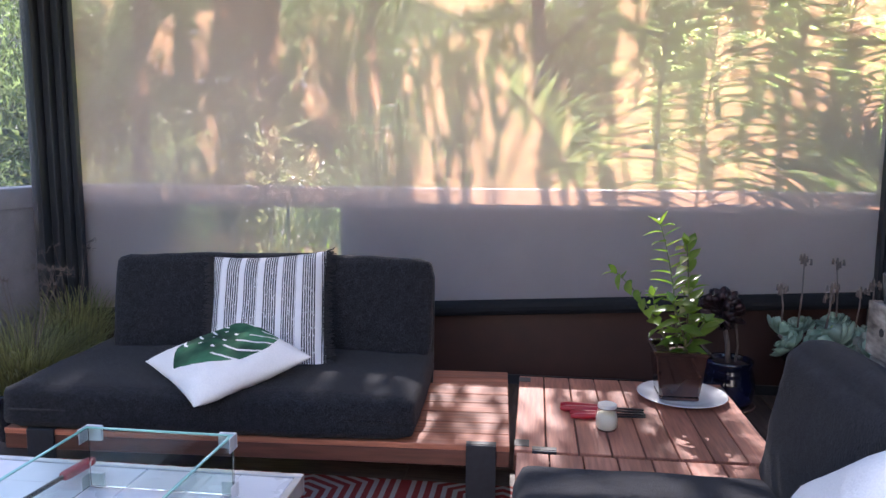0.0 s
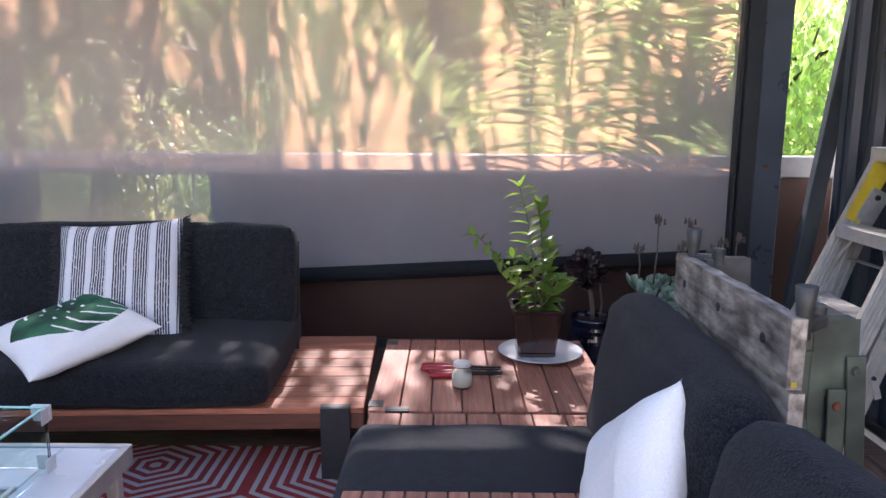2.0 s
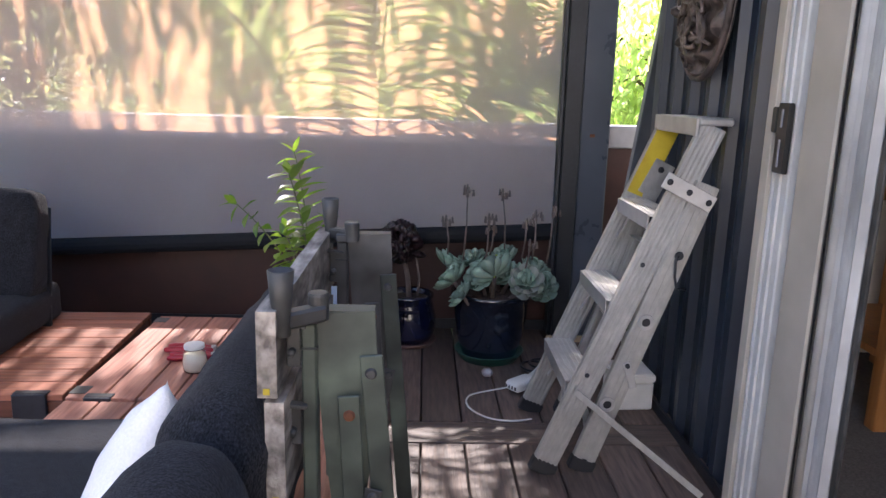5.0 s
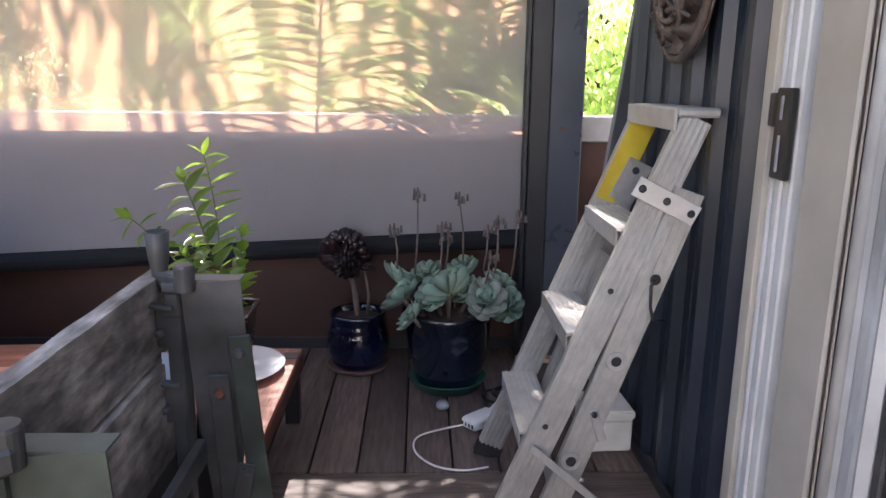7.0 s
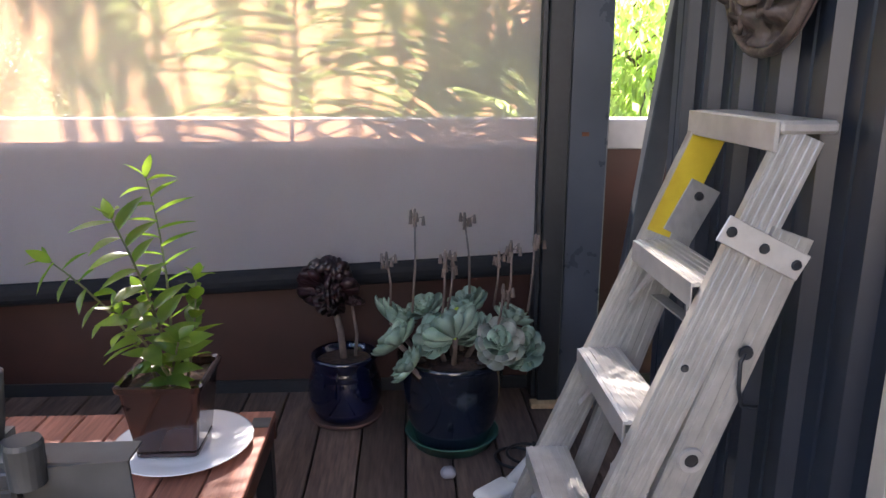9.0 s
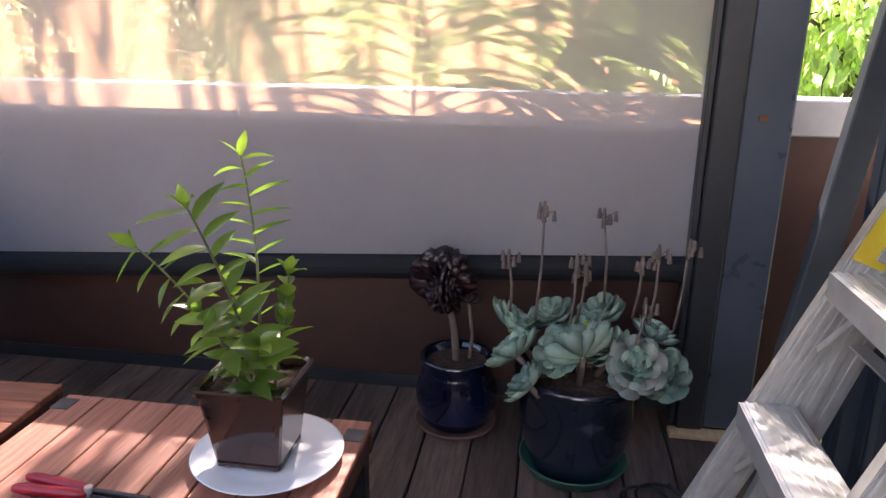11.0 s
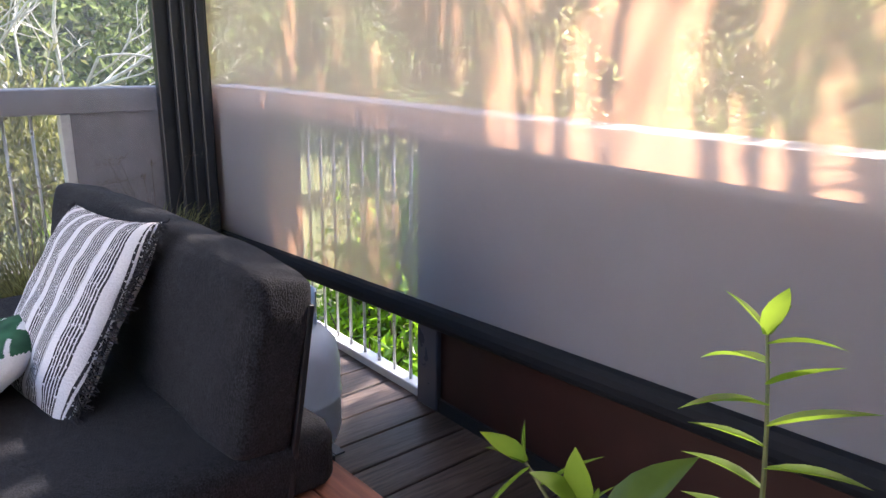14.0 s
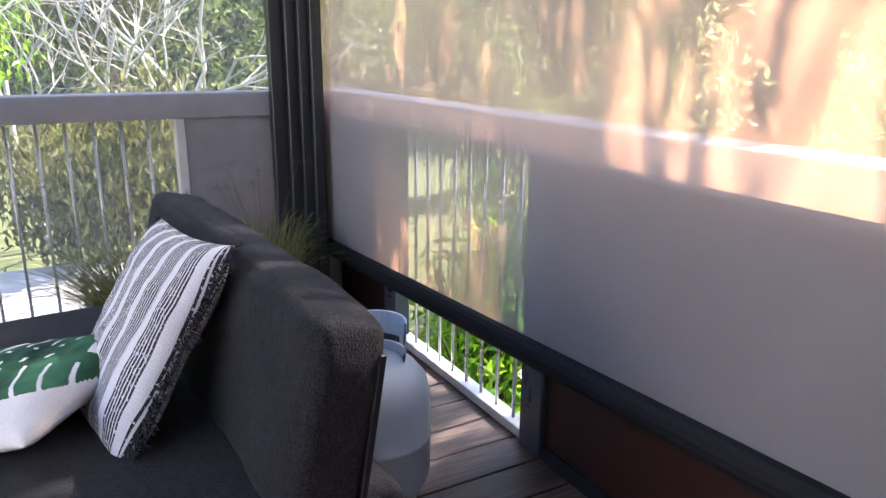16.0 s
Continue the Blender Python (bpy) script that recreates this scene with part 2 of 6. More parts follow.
L_YOUNG = leaf_mat("leaf_potted", (0.22, 0.36, 0.065), (0.07, 0.145, 0.033), 0.55, 0.22, 0.5)
L_DEEP = leaf_mat("leaf_deep", (0.14, 0.19, 0.08), (0.055, 0.085, 0.035), 0.6, 0.45, 0.6)
L_OLIVE = leaf_mat("leaf_olive", (0.27, 0.285, 0.14), (0.1, 0.12, 0.05), 0.48, 0.45, 0.6)
L_SLOPE = mat("slope_foliage", (0.05, 0.075, 0.03), (0.018, 0.028, 0.014), 2.2, 0.95, 1.0, big=0.5, bigscale=0.15)
# leaf colour lightened to stand for full sun
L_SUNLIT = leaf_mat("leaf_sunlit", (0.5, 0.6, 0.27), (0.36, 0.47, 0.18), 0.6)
L_GOLD = leaf_mat("leaf_gold", (0.16, 0.17, 0.065), (0.075, 0.09, 0.03), 0.4, 0.55, 0.5)
L_PALM = leaf_mat("palm_leaf", (0.28, 0.35, 0.14), (0.15, 0.2, 0.075), 0.48, 0.3)
L_GRASSY = leaf_mat("grass_blade", (0.22, 0.225, 0.095), (0.1, 0.11, 0.045), 0.35, 0.5, 0.5)
L_ROSETTE = leaf_mat("echeveria_leaf", (0.34, 0.46, 0.38), (0.13, 0.22, 0.17), 0.2, 0.5, 0.22, rand=0.28)
L_PINK = leaf_mat("blushed_leaf", (0.38, 0.4, 0.36), (0.17, 0.23, 0.19), 0.2, 0.5, 0.25, rand=0.2)
L_LIME = leaf_mat("lime_leaf", (0.35, 0.5, 0.08), (0.25, 0.4, 0.06), 0.2, 0.5, 0.15)
L_BLACK = leaf_mat("aeonium_leaf", (0.035, 0.014, 0.018), (0.016, 0.007, 0.01), 0.1, 0.3, 0.4)
STALK = mat("flower_stalk", (0.17, 0.13, 0.115), (0.09, 0.07, 0.06), 30, 0.7)
STEM = mat("green_stem", (0.16, 0.17, 0.06), (0.1, 0.1, 0.04), 30, 0.6)


def striped_mat():
    """Black and white woven stripes that run up the cushion."""
    m = mat("striped_weave", (0.74, 0.74, 0.76), (0.66, 0.66, 0.69), 240, 0.95, 0.4, big=0.06, spec=0.2)
    n, l = m.node_tree.nodes, m.node_tree.links
    b = n["Principled BSDF"]
    base = b.inputs["Base Color"].links[0].from_socket
    tc = n.new("ShaderNodeTexCoord")
    sep = n.new("ShaderNodeSeparateXYZ")
    l.new(tc.outputs["Object"], sep.inputs[0])
    nz = n.new("ShaderNodeTexNoise")
    nz.inputs["Scale"].default_value = 160.0
    l.new(tc.outputs["Object"], nz.inputs["Vector"])

    def wave(freq, phase, cut):
        a = n.new("ShaderNodeMath"); a.operation = "MULTIPLY_ADD"
        a.inputs[1].default_value, a.inputs[2].default_value = freq, phase
        l.new(sep.outputs["X"], a.inputs[0])
        s = n.new("ShaderNodeMath"); s.operation = "SINE"
        l.new(a.outputs[0], s.inputs[0])
        g = n.new("ShaderNodeMath"); g.operation = "GREATER_THAN"
        g.inputs[1].default_value = cut
        l.new(s.outputs[0], g.inputs[0])
        return g.outputs[0]

    def mul(a, c):
        q = n.new("ShaderNodeMath"); q.operation = "MULTIPLY"
        l.new(a, q.inputs[0]); l.new(c, q.inputs[1])
        return q.outputs[0]

    band = wave(2 * math.pi / 0.075, 0.4, -0.6)
    fine = wave(2 * math.pi / 0.0088, 0.0, -0.4)
    brk = n.new("ShaderNodeMath"); brk.operation = "GREATER_THAN"; brk.inputs[1].default_value = 0.37
    l.new(nz.outputs["Fac"], brk.inputs[0])
    ink = mul(mul(band, fine), brk.outputs[0])
    mx = n.new("ShaderNodeMix"); mx.data_type = "RGBA"
    l.new(ink, mx.inputs["Factor"])
    l.new(base, mx.inputs[6])
    mx.inputs[7].default_value = (0.035, 0.035, 0.04, 1)
    l.new(mx.outputs[2], b.inputs["Base Color"])
    return m


def rug_mat():
    """Red rug with nested white chevrons."""
    m = mat("rug_red", (0.3, 0.03, 0.028), (0.22, 0.02, 0.02), 240, 0.95, 0.5, big=0.12)
    n, l = m.node_tree.nodes, m.node_tree.links
    b = n["Principled BSDF"]
    base = b.inputs["Base Color"].links[0].from_socket
    tc = n.new("ShaderNodeTexCoord")
    sep = n.new("ShaderNodeSeparateXYZ")
    l.new(tc.outputs["Object"], sep.inputs[0])

    def op(kind, a, c=None, d=None):
        q = n.new("ShaderNodeMath"); q.operation = kind
        for k, v in enumerate((a, c, d)):
            if v is None:
                continue
            if isinstance(v, (int, float)):
                q.inputs[k].default_value = v
            else:
                l.new(v, q.inputs[k])
        return q.outputs[0]

    fx = op("PINGPONG", op("ADD", sep.outputs["X"], 10.0), 0.36)
    fy = op("PINGPONG", op("ADD", sep.outputs["Y"], 10.1), 0.30)
    dist = op("MAXIMUM", op("MULTIPLY", fx, 0.9), op("ADD", op("MULTIPLY", fx, 0.45), op("MULTIPLY", fy, 0.8)))
    s = op("SINE", op("MULTIPLY", dist, 2 * math.pi / 0.036))
    ink = op("GREATER_THAN", s, 0.15)
    mx = n.new("ShaderNodeMix"); mx.data_type = "RGBA"
    l.new(ink, mx.inputs["Factor"])
    l.new(base, mx.inputs[6])
    mx.inputs[7].default_value = (0.42, 0.37, 0.365, 1)
    l.new(mx.outputs[2], b.inputs["Base Color"])
    return m


STRIPES = striped_mat()
RUG = rug_mat()


# ---- building helpers ----
def bx(bm, x0, x1, y0, y1, z0, z1, m=None):
    vs = [bm.verts.new((x, y, z)) for z in (z0, z1) for y in (y0, y1) for x in (x0, x1)]
    if m is not None:
        for v in vs:
            v.co = m @ v.co
    for f in ((0, 2, 3, 1), (4, 5, 7, 6), (0, 1, 5, 4), (2, 6, 7, 3), (0, 4, 6, 2), (1, 3, 7, 5)):
        bm.faces.new([vs[i] for i in f])
    return bm


def tube(bm, pts, r0, r1=None, seg=8, caps=True):
    """A round bar along points, tapering from r0 to r1."""
    r1 = r0 if r1 is None else r1
    pts = [Vector(p) for p in pts]
    rings, side = [], None
    for i, p in enumerate(pts):
        d = (pts[min(i + 1, len(pts) - 1)] - pts[max(i - 1, 0)]).normalized()
        if side is None:
            side = d.orthogonal().normalized()
        side = (side - d * side.dot(d)).normalized()
        up = d.cross(side)
        r = r0 + (r1 - r0) * i / max(len(pts) - 1, 1)
        rings.append([bm.verts.new(p + side * math.cos(a) * r + up * math.sin(a) * r) for a in (2 * math.pi * k / seg for k in range(seg))])
    for a, b in zip(rings, rings[1:]):
        for k in range(seg):
            bm.faces.new((a[k], a[(k + 1) % seg], b[(k + 1) % seg], b[k]))
    if caps:
        bm.faces.new(rings[0][::-1])
        bm.faces.new(rings[-1])
    return bm


def lathe(bm, profile, c=(0, 0, 0), seg=32):
    """A turned shape from (radius, height) pairs."""
    rings = []
    for r, z in profile:
        if r < 1e-5:
            rings.append([bm.verts.new((c[0], c[1], c[2] + z))])
        else:
            rings.append([bm.verts.new((c[0] + r * math.cos(2 * math.pi * k / seg), c[1] + r * math.sin(2 * math.pi * k / seg), c[2] + z)) for k in range(seg)])
    for a, b in zip(rings, rings[1:]):
        for k in range(seg):
            q = [a[k % len(a)], a[(k + 1) % len(a)], b[(k + 1) % len(b)], b[k % len(b)]]
            q = list(dict.fromkeys(q))
            if len(q) > 2:
                bm.faces.new(q)
    return bm


def beam(bm, p, q, w, h, up=(0, 0, 1)):
    """A rectangular bar from p to q; w across, h along up."""
    p, q = Vector(p), Vector(q)
    d = (q - p).normalized()
    s = d.cross(Vector(up)).normalized()
    u = s.cross(d)
    m = Matrix((s, d, u)).transposed().to_4x4()
    m.translation = p
    return bx(bm, -w / 2, w / 2, 0, (q - p).length, -h / 2, h / 2, m)


def mesh_of(bm, name, material, smooth=False, bevel=0.0, seg=1):
    if bevel:
        bmesh.ops.bevel(bm, geom=bm.edges[:], offset=bevel, segments=seg, affect="EDGES", clamp_overlap=True)
    bmesh.ops.recalc_face_normals(bm, faces=bm.faces[:])
    me = bpy.data.meshes.new(name)
    bm.to_mesh(me)
    bm.free()
    for mt in material if isinstance(material, (list, tuple)) else [material]:
        me.materials.append(mt)
    if smooth:
        for p in me.polygons:
            p.use_smooth = True
    return me


def part(name, bm, material, parent=None, label="", smooth=False, bevel=0.0, seg=1, m=None):
    ob = new(name, mesh_of(bm, name, material, smooth, bevel, seg))
    if parent is not None:
        ob.parent = parent
    if m is not None:
        ob.matrix_basis = m
    if label:
        ob["label"] = label
    return ob


def thing(name, m=None, label="", category="", group="", kind=""):
    ob = new(name)
    ob.empty_display_size = 0.1
    if m is not None:
        ob.matrix_basis = m
    return tagged(ob, label, category, group, kind)


def array_mesh(name, verts, faces, material, smooth=False):
    me = bpy.data.meshes.new(name)
    me.from_pydata(verts.tolist() if hasattr(verts, "tolist") else verts, [], faces.tolist() if hasattr(faces, "tolist") else faces)
    me.materials.append(material)
    if smooth:
        me.polygons.foreach_set("use_smooth", [True] * len(me.polygons))
    return me


def leaf_cloud(rng, centers, length, width, heading=None, spread=1.0, fold=0.25):
    """Folded diamond leaves at the centres; heading is the mean way that they point."""
    n = len(centers)
    d = rng.normal(size=(n, 3)) * spread
    if heading is not None:
        d = d + np.asarray(heading)
    d /= np.linalg.norm(d, axis=1, keepdims=True)
    s = np.cross(d, rng.normal(size=(n, 3)))
    s /= np.linalg.norm(s, axis=1, keepdims=True)
    u = np.cross(s, d)
    ln = (length * rng.uniform(0.6, 1.3, n))[:, None]
    wd = (width * rng.uniform(0.7, 1.2, n))[:, None]
    v = np.stack([centers - d * ln / 2, centers + s * wd / 2 + u * wd * fold - d * ln * 0.08, centers + d * ln / 2, centers - s * wd / 2 + u * wd * fold - d * ln * 0.08], 1).reshape(-1, 3)
    k = np.arange(n)[:, None] * 4
    f = np.concatenate([k + [0, 1, 2], k + [0, 2, 3]])
    return v, f


def rounded_block(w, d, h, r, puff=0.02, cuts=14, wob=0.004, seed=0):
    """A stuffed block cushion centred at the origin."""
    bm = bmesh.new()
    bmesh.ops.create_cube(bm, size=2.0)
    bmesh.ops.subdivide_edges(bm, edges=bm.edges[:], cuts=cuts, use_grid_fill=True)
    half = Vector((w / 2, d / 2, h / 2))
    for v in bm.verts:
        p = Vector([math.copysign(abs(c) ** 0.75, c) for c in v.co])
        q = Vector([p[k] * half[k] for k in range(3)])
        inner = Vector([max(-half[k] + r, min(half[k] - r, q[k])) for k in range(3)])
        off = q - inner
        c = inner + off.normalized() * r if off.length > 1e-6 else q
        bulge = (1 - v.co.x ** 2) * (1 - v.co.y ** 2)
        c.z += math.copysign(puff * bulge, v.co.z) * abs(v.co.z)
        c.y += math.copysign(puff * 0.5 * (1 - v.co.x ** 2) * (1 - v.co.z ** 2), v.co.y) * abs(v.co.y)
        c.x += math.copysign(puff * 0.5 * (1 - v.co.y ** 2) * (1 - v.co.z ** 2), v.co.x) * abs(v.co.x)
        c += Vector(noise.noise_vector(c * 7 + Vector((seed, 0, 0)))) * wob + Vector(noise.noise_vector(c * 22 + Vector((0, seed, 0)))) * wob * 0.4
        v.co = c
    return bm


def throw_pillow(w, h, t, n=36, pinch=0.07, seed=0):
    """A square scatter cushion in the xy plane, thick along z. Returns bmesh and a dict of top faces with their u, v."""
    bm = bmesh.new()
    tops = {}

    def spot(i, j, side):
        u, v = 2 * i / n - 1, 2 * j / n - 1
        x = u * w / 2 * (1 - pinch * (1 - v * v))
        y = v * h / 2 * (1 - pinch * (1 - u * u))
        z = side * t / 2 * ((1 - u ** 4) * (1 - v ** 4)) ** 0.62
        p = Vector((x, y, z))
        k = 1 - max(abs(u), abs(v)) ** 6
        return p + Vector(noise.noise_vector(p * 9 + Vector((seed, 0, side)))) * 0.01 * k + Vector(noise.noise_vector(p * 25 + Vector((seed, 3, side)))) * 0.004 * k

    edge = {}
    for side in (1, -1):
        g = {}
        for i in range(n + 1):
            for j in range(n + 1):
                rim = i in (0, n) or j in (0, n)
                if rim and (i, j) in edge:
                    g[i, j] = edge[i, j]
                else:
                    g[i, j] = bm.verts.new(spot(i, j, side))
                    if rim:
                        edge[i, j] = g[i, j]
        for i in range(n):
            for j in range(n):
                f = bm.faces.new((g[i, j], g[i + 1, j], g[i + 1, j + 1], g[i, j + 1]))
                if side > 0:
                    tops[f] = ((2 * i + 1) / n - 1, (2 * j + 1) / n - 1)
    return bm, tops


# ---- structure ----
ground = part("ground", bx(bmesh.new(), -300, 300, -300, 300, -1.6, -1.3), GRASS)
tagged(ground, "green lawn and rough grass below the deck", "ground", kind="structure")

# out of view; stops at y 1.1 so that sun and sky light get in
ceiling = part("ceiling", bx(bmesh.new(), -2.6, 2.6, 1.1, 3.4, 2.5, 2.6), CEILING)
tagged(ceiling, "plain painted verandah ceiling", "ceiling", kind="structure")


# never in view: added as a sunlit reflector to fill the deck with light
bounce_wall = part("bounce_wall", bx(bmesh.new(), -2.6, 2.3, -3.5, -3.4, -1.3, 3.2), HOUSE_WALL)
tagged(bounce_wall, "plain pale house wall behind the deck", "wall", kind="structure")


def balustrade(name, label, m, spans, gaps, length, trim=None, half=0.055, board=None):
    """A panelled balustrade along local x with its inner face at y = 0, steel rods in its gaps."""
    t = thing(name, m, label, "balustrade", kind="structure")
    for a, b in spans:
        part("panel", bx(bmesh.new(), a, b, 0.0, 0.09, 0.02, 0.935), board or PANEL, t, bevel=0.003)
        part("skirting", bx(bmesh.new(), a, b, -0.012, -0.002, 0.0, 0.05), STEEL_DARK, t)
    part("cap", bx(bmesh.new(), 0.0, length, -0.03, 0.12, 0.935, 1.042), CAP_GREY, t, "pale grey painted handrail cap", bevel=0.005)
    for a, b in gaps:
        part("bottom_rail", bx(bmesh.new(), a, b, 0.0, 0.06, 0.0, 0.035), RAIL_WHITE, t, "white painted bottom rail", bevel=0.003)
        for x in (a + 0.0, b):
            bm = bx(bmesh.new(), x - half, x + half, -0.02, 0.05, 0.0, 0.935)
            part("gap_post", bm, trim or POST_BLUE, t, "painted steel post", bevel=0.004)
        k = int(round((b - a - 2 * half) / 0.105))
        step = (b - a - 2 * half) / k
        for i in range(1, k):
            x = a + half + step * i
            part("rod", tube(bmesh.new(), [(x, 0.03, 0.03), (x, 0.03, 0.94)], 0.0065, seg=6), ROD, t, smooth=True)
    return t


balustrade("wall_north", "red-brown panelled balustrade with a pale cap and steel rods", pose(-2.55, 3.3, 0), [(0.0, 0.66), (1.745, 5.15)], [(0.71, 1.745)], 5.2)
balustrade("wall_west", "balustrade with a grey cap and thin steel rods", pose(-2.45, -2.6, 0, 0, 0, 90), [(5.202, 5.9)], [(0.1, 5.18)], 5.9, RAIL_WHITE, 0.02, CAP_GREY)

# posts with their blind channels
post = thing("corner_post", None, "dark powder-coated steel corner post with blind channels", "post", kind="structure")
part("side_channel", bx(bmesh.new(), -2.42, -2.367, 2.968, 3.18, 0, 2.5), STEEL_DARK, post, bevel=0.004)
part("post", bx(bmesh.new(), -2.366, -2.328, 3.03, 3.18, 0, 2.5), STEEL_DARK, post, bevel=0.004)
part("channel_lip", bx(bmesh.new(), -2.327, -2.29, 3.075, 3.18, 0, 2.5), STEEL_DARK, post, bevel=0.003)
part("front_channel", bx(bmesh.new(), -2.289, -2.258, 3.118, 3.16, 0, 2.5), STEEL_DARK, post, bevel=0.004)
post2 = thing("verandah_post", None, "dark slate steel verandah post with a blind channel", "post", kind="structure")
part("post", bx(bmesh.new(), 1.905, 2.045, 3.15, 3.29, 0.02, 2.5), POST_BLUE, post2, bevel=0.006)
part("channel", bx(bmesh.new(), 1.825, 1.902, 3.13, 3.26, 0.02, 2.5), STEEL_DARK, post2, "dark blind channel", bevel=0.004)
part("channel_lip", bx(bmesh.new(), 1.806, 1.823, 3.155, 3.245, 0.02, 2.5), STEEL_DARK, post2, bevel=0.002)
part("base_shim", bx(bmesh.new(), 1.80, 2.06, 3.1, 3.148, 0.001, 0.02), PINE, post2, "raw pine packer under the post", bevel=0.002)
part("scuff", bx(bmesh.new(), 1.952, 1.975, 3.1455, 3.1495, 0.992, 1.006), RUST, post2, "small rusty scuff")


def blind(name, label, m, width, z_bar, slope, top, material, seed, wrinkle):
    """A roller blind pulled down along local x; its weighted bar hangs aslant by slope."""
    t = thing(name, m, label, "roller blind", kind="structure")
    bm = bmesh.new()
    nx, nz = 110, 60
    grid = []
    for i in range(nx + 1):
        x = width * i / nx
        zb = z_bar + slope * x + 0.06
        col = []
        for j in range(nz + 1):
            z = zb + (top - zb) * j / nz
            f = math.sin(math.pi * j / nz)
            y = 0.004 * f * noise.noise(Vector((x * 1.3 + seed, z * 0.8, 0)))
            # diagonal creases by the post end of the fabric
            near = max(0.0, 1 - x / 1.2) if wrinkle else 0.0
            y += near * 0.013 * math.sin((x * 0.75 + z) * 62 + 3 * noise.noise(Vector((x * 4, z * 4, seed)))) * min(1, max(0, (z - 0.95) * 2))
            col.append(bm.verts.new((x, y, z)))
        grid.append(col)
    for i in range(nx):
        for j in range(nz):
            bm.faces.new((grid[i][j], grid[i + 1][j], grid[i + 1][j + 1], grid[i][j + 1]))
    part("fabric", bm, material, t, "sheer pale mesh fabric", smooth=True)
    bm = bmesh.new()
    tube(bm, [(0.005, 0, z_bar + 0.035), (width - 0.005, 0, z_bar + slope * width + 0.035)], 0.042, seg=14)
    bmesh.ops.scale(bm, vec=(1, 0.7, 1), verts=bm.verts[:])
    part("weight_bar", bm, BAR_DARK, t, "dark round weighted bar", smooth=False)
    part("headbox", bx(bmesh.new(), 0, width, -0.06, 0.06, top, top + 0.12), STEEL_DARK, t, bevel=0.01)
    return t


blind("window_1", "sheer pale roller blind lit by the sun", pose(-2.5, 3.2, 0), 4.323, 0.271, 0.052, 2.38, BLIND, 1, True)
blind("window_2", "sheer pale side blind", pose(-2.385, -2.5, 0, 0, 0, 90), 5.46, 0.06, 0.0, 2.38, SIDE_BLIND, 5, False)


def cladding_wall():
    t = thing("wall_east", None, "dark blue-grey ribbed steel cladding", "wall", kind="structure")
    bm = bmesh.new()
    prof, y = [], 1.74 - 0.1721 + 0.12
    while y < 2.82:
        for dy, dx in ((0.0, 0.0), (0.052, 0.0), (0.056, -0.004), (0.062, -0.004), (0.066, 0.0), (0.108, 0.0), (0.124, -0.028), (0.156, -0.028), (0.172, 0.0)):
            if y + dy < 2.84:
                prof.append((2.135 + dx, y + dy))
        y += 0.1721
    prof += [(2.16, 2.84), (2.16, 1.695)]
    rings = [[bm.verts.new((x, yy, z)) for x, yy in prof] for z in (0.0, 2.5)]
    k = len(prof)
    for i in range(k):
        bm.faces.new((rings[0][i], rings[0][(i + 1) % k], rings[1][(i + 1) % k], rings[1][i]))
    part("sheet", bm, CLADDING, t)
    rng = random.Random(4)
    for i in range(6):
        for z in (0.22, 0.5, 1.28, 1.6):
            yy = 1.77 + 0.1721 * i + 0.085
            if yy < 2.8:
                part("screw", lathe(bmesh.new(), [(0.0, 0.006), (0.004, 0.006), (0.006, 0.002), (0.006, 0.0)], seg=8), ALU_CLEAN, t, m=pose(2.1345, yy, z + rng.uniform(-.01, .01), 0, -90, 0))
    part("base_flashing", bx(bmesh.new(), 2.09, 2.1, 1.7, 2.84, 0.0, 0.035), STEEL_DARK, t)
    return t


cladding_wall()

# sloping flashing beside the end of the cladding
brace = part("raking_board", beam(bmesh.new(), (2.035, 2.99, 0.0), (2.345, 2.99, 2.5), 0.075, 0.05, up=(0, 1, 0)), BOARD_GREY, bevel=0.004)
tagged(brace, "grey steel-clad board leaning beside the post", "board", kind="structure")

# sliding door
door = thing("door_1", None, "open sliding door with a pale aluminium frame and beige stile", "door", kind="structure")
part("flashing", bx(bmesh.new(), 2.085, 2.13, 1.648, 1.69, 0, 2.5), BEIGE, door, bevel=0.002)
bm = bmesh.new()
bx(bm, 2.10, 2.2, 1.565, 1.647, 0, 2.5)
part("jamb", bm, ALU_FRAME, door, "pale aluminium jamb", bevel=0.004)
for yy in (1.598, 1.634):
    part("jamb_rib", bx(bmesh.new(), 2.092, 2.099, yy - 0.004, yy + 0.004, 0, 2.5), ALU_FRAME, door)
latch = part("latch", bx(bmesh.new(), 2.076, 2.0905, 1.555, 1.612, 1.0, 1.175), BLACK_PLASTIC, door, "black plastic door latch", bevel=0.003)
part("latch_ear", bx(bmesh.new(), 2.074, 2.0845, 1.6125, 1.638, 1.1, 1.165), BLACK_PLASTIC, door, bevel=0.003)
part("latch_slot", bx(bmesh.new(), 2.0725, 2.0755, 1.58, 1.587, 1.015, 1.085), CAP_GREY, latch)
part("latch_slot", bx(bmesh.new(), 2.0725, 2.0755, 1.58, 1.587, 1.115, 1.16), CAP_GREY, latch)
# black strip put in for the shaded gap between jamb and stile
part("jamb_gap_shade", bx(bmesh.new(), 2.14, 2.2, 1.532, 1.564, 0, 2.5), RUBBER, door)
part("stile", bx(bmesh.new(), 2.10, 2.112, 1.385, 1.53, 0, 2.5), BEIGE, door, "beige painted stile", bevel=0.005)
# dark strip that stands for the shadow gap beside the stile
part("stile_gap_shade", bx(bmesh.new(), 2.118, 2.124, 1.362, 1.3845, 0, 2.5), STEEL_DARK, door)
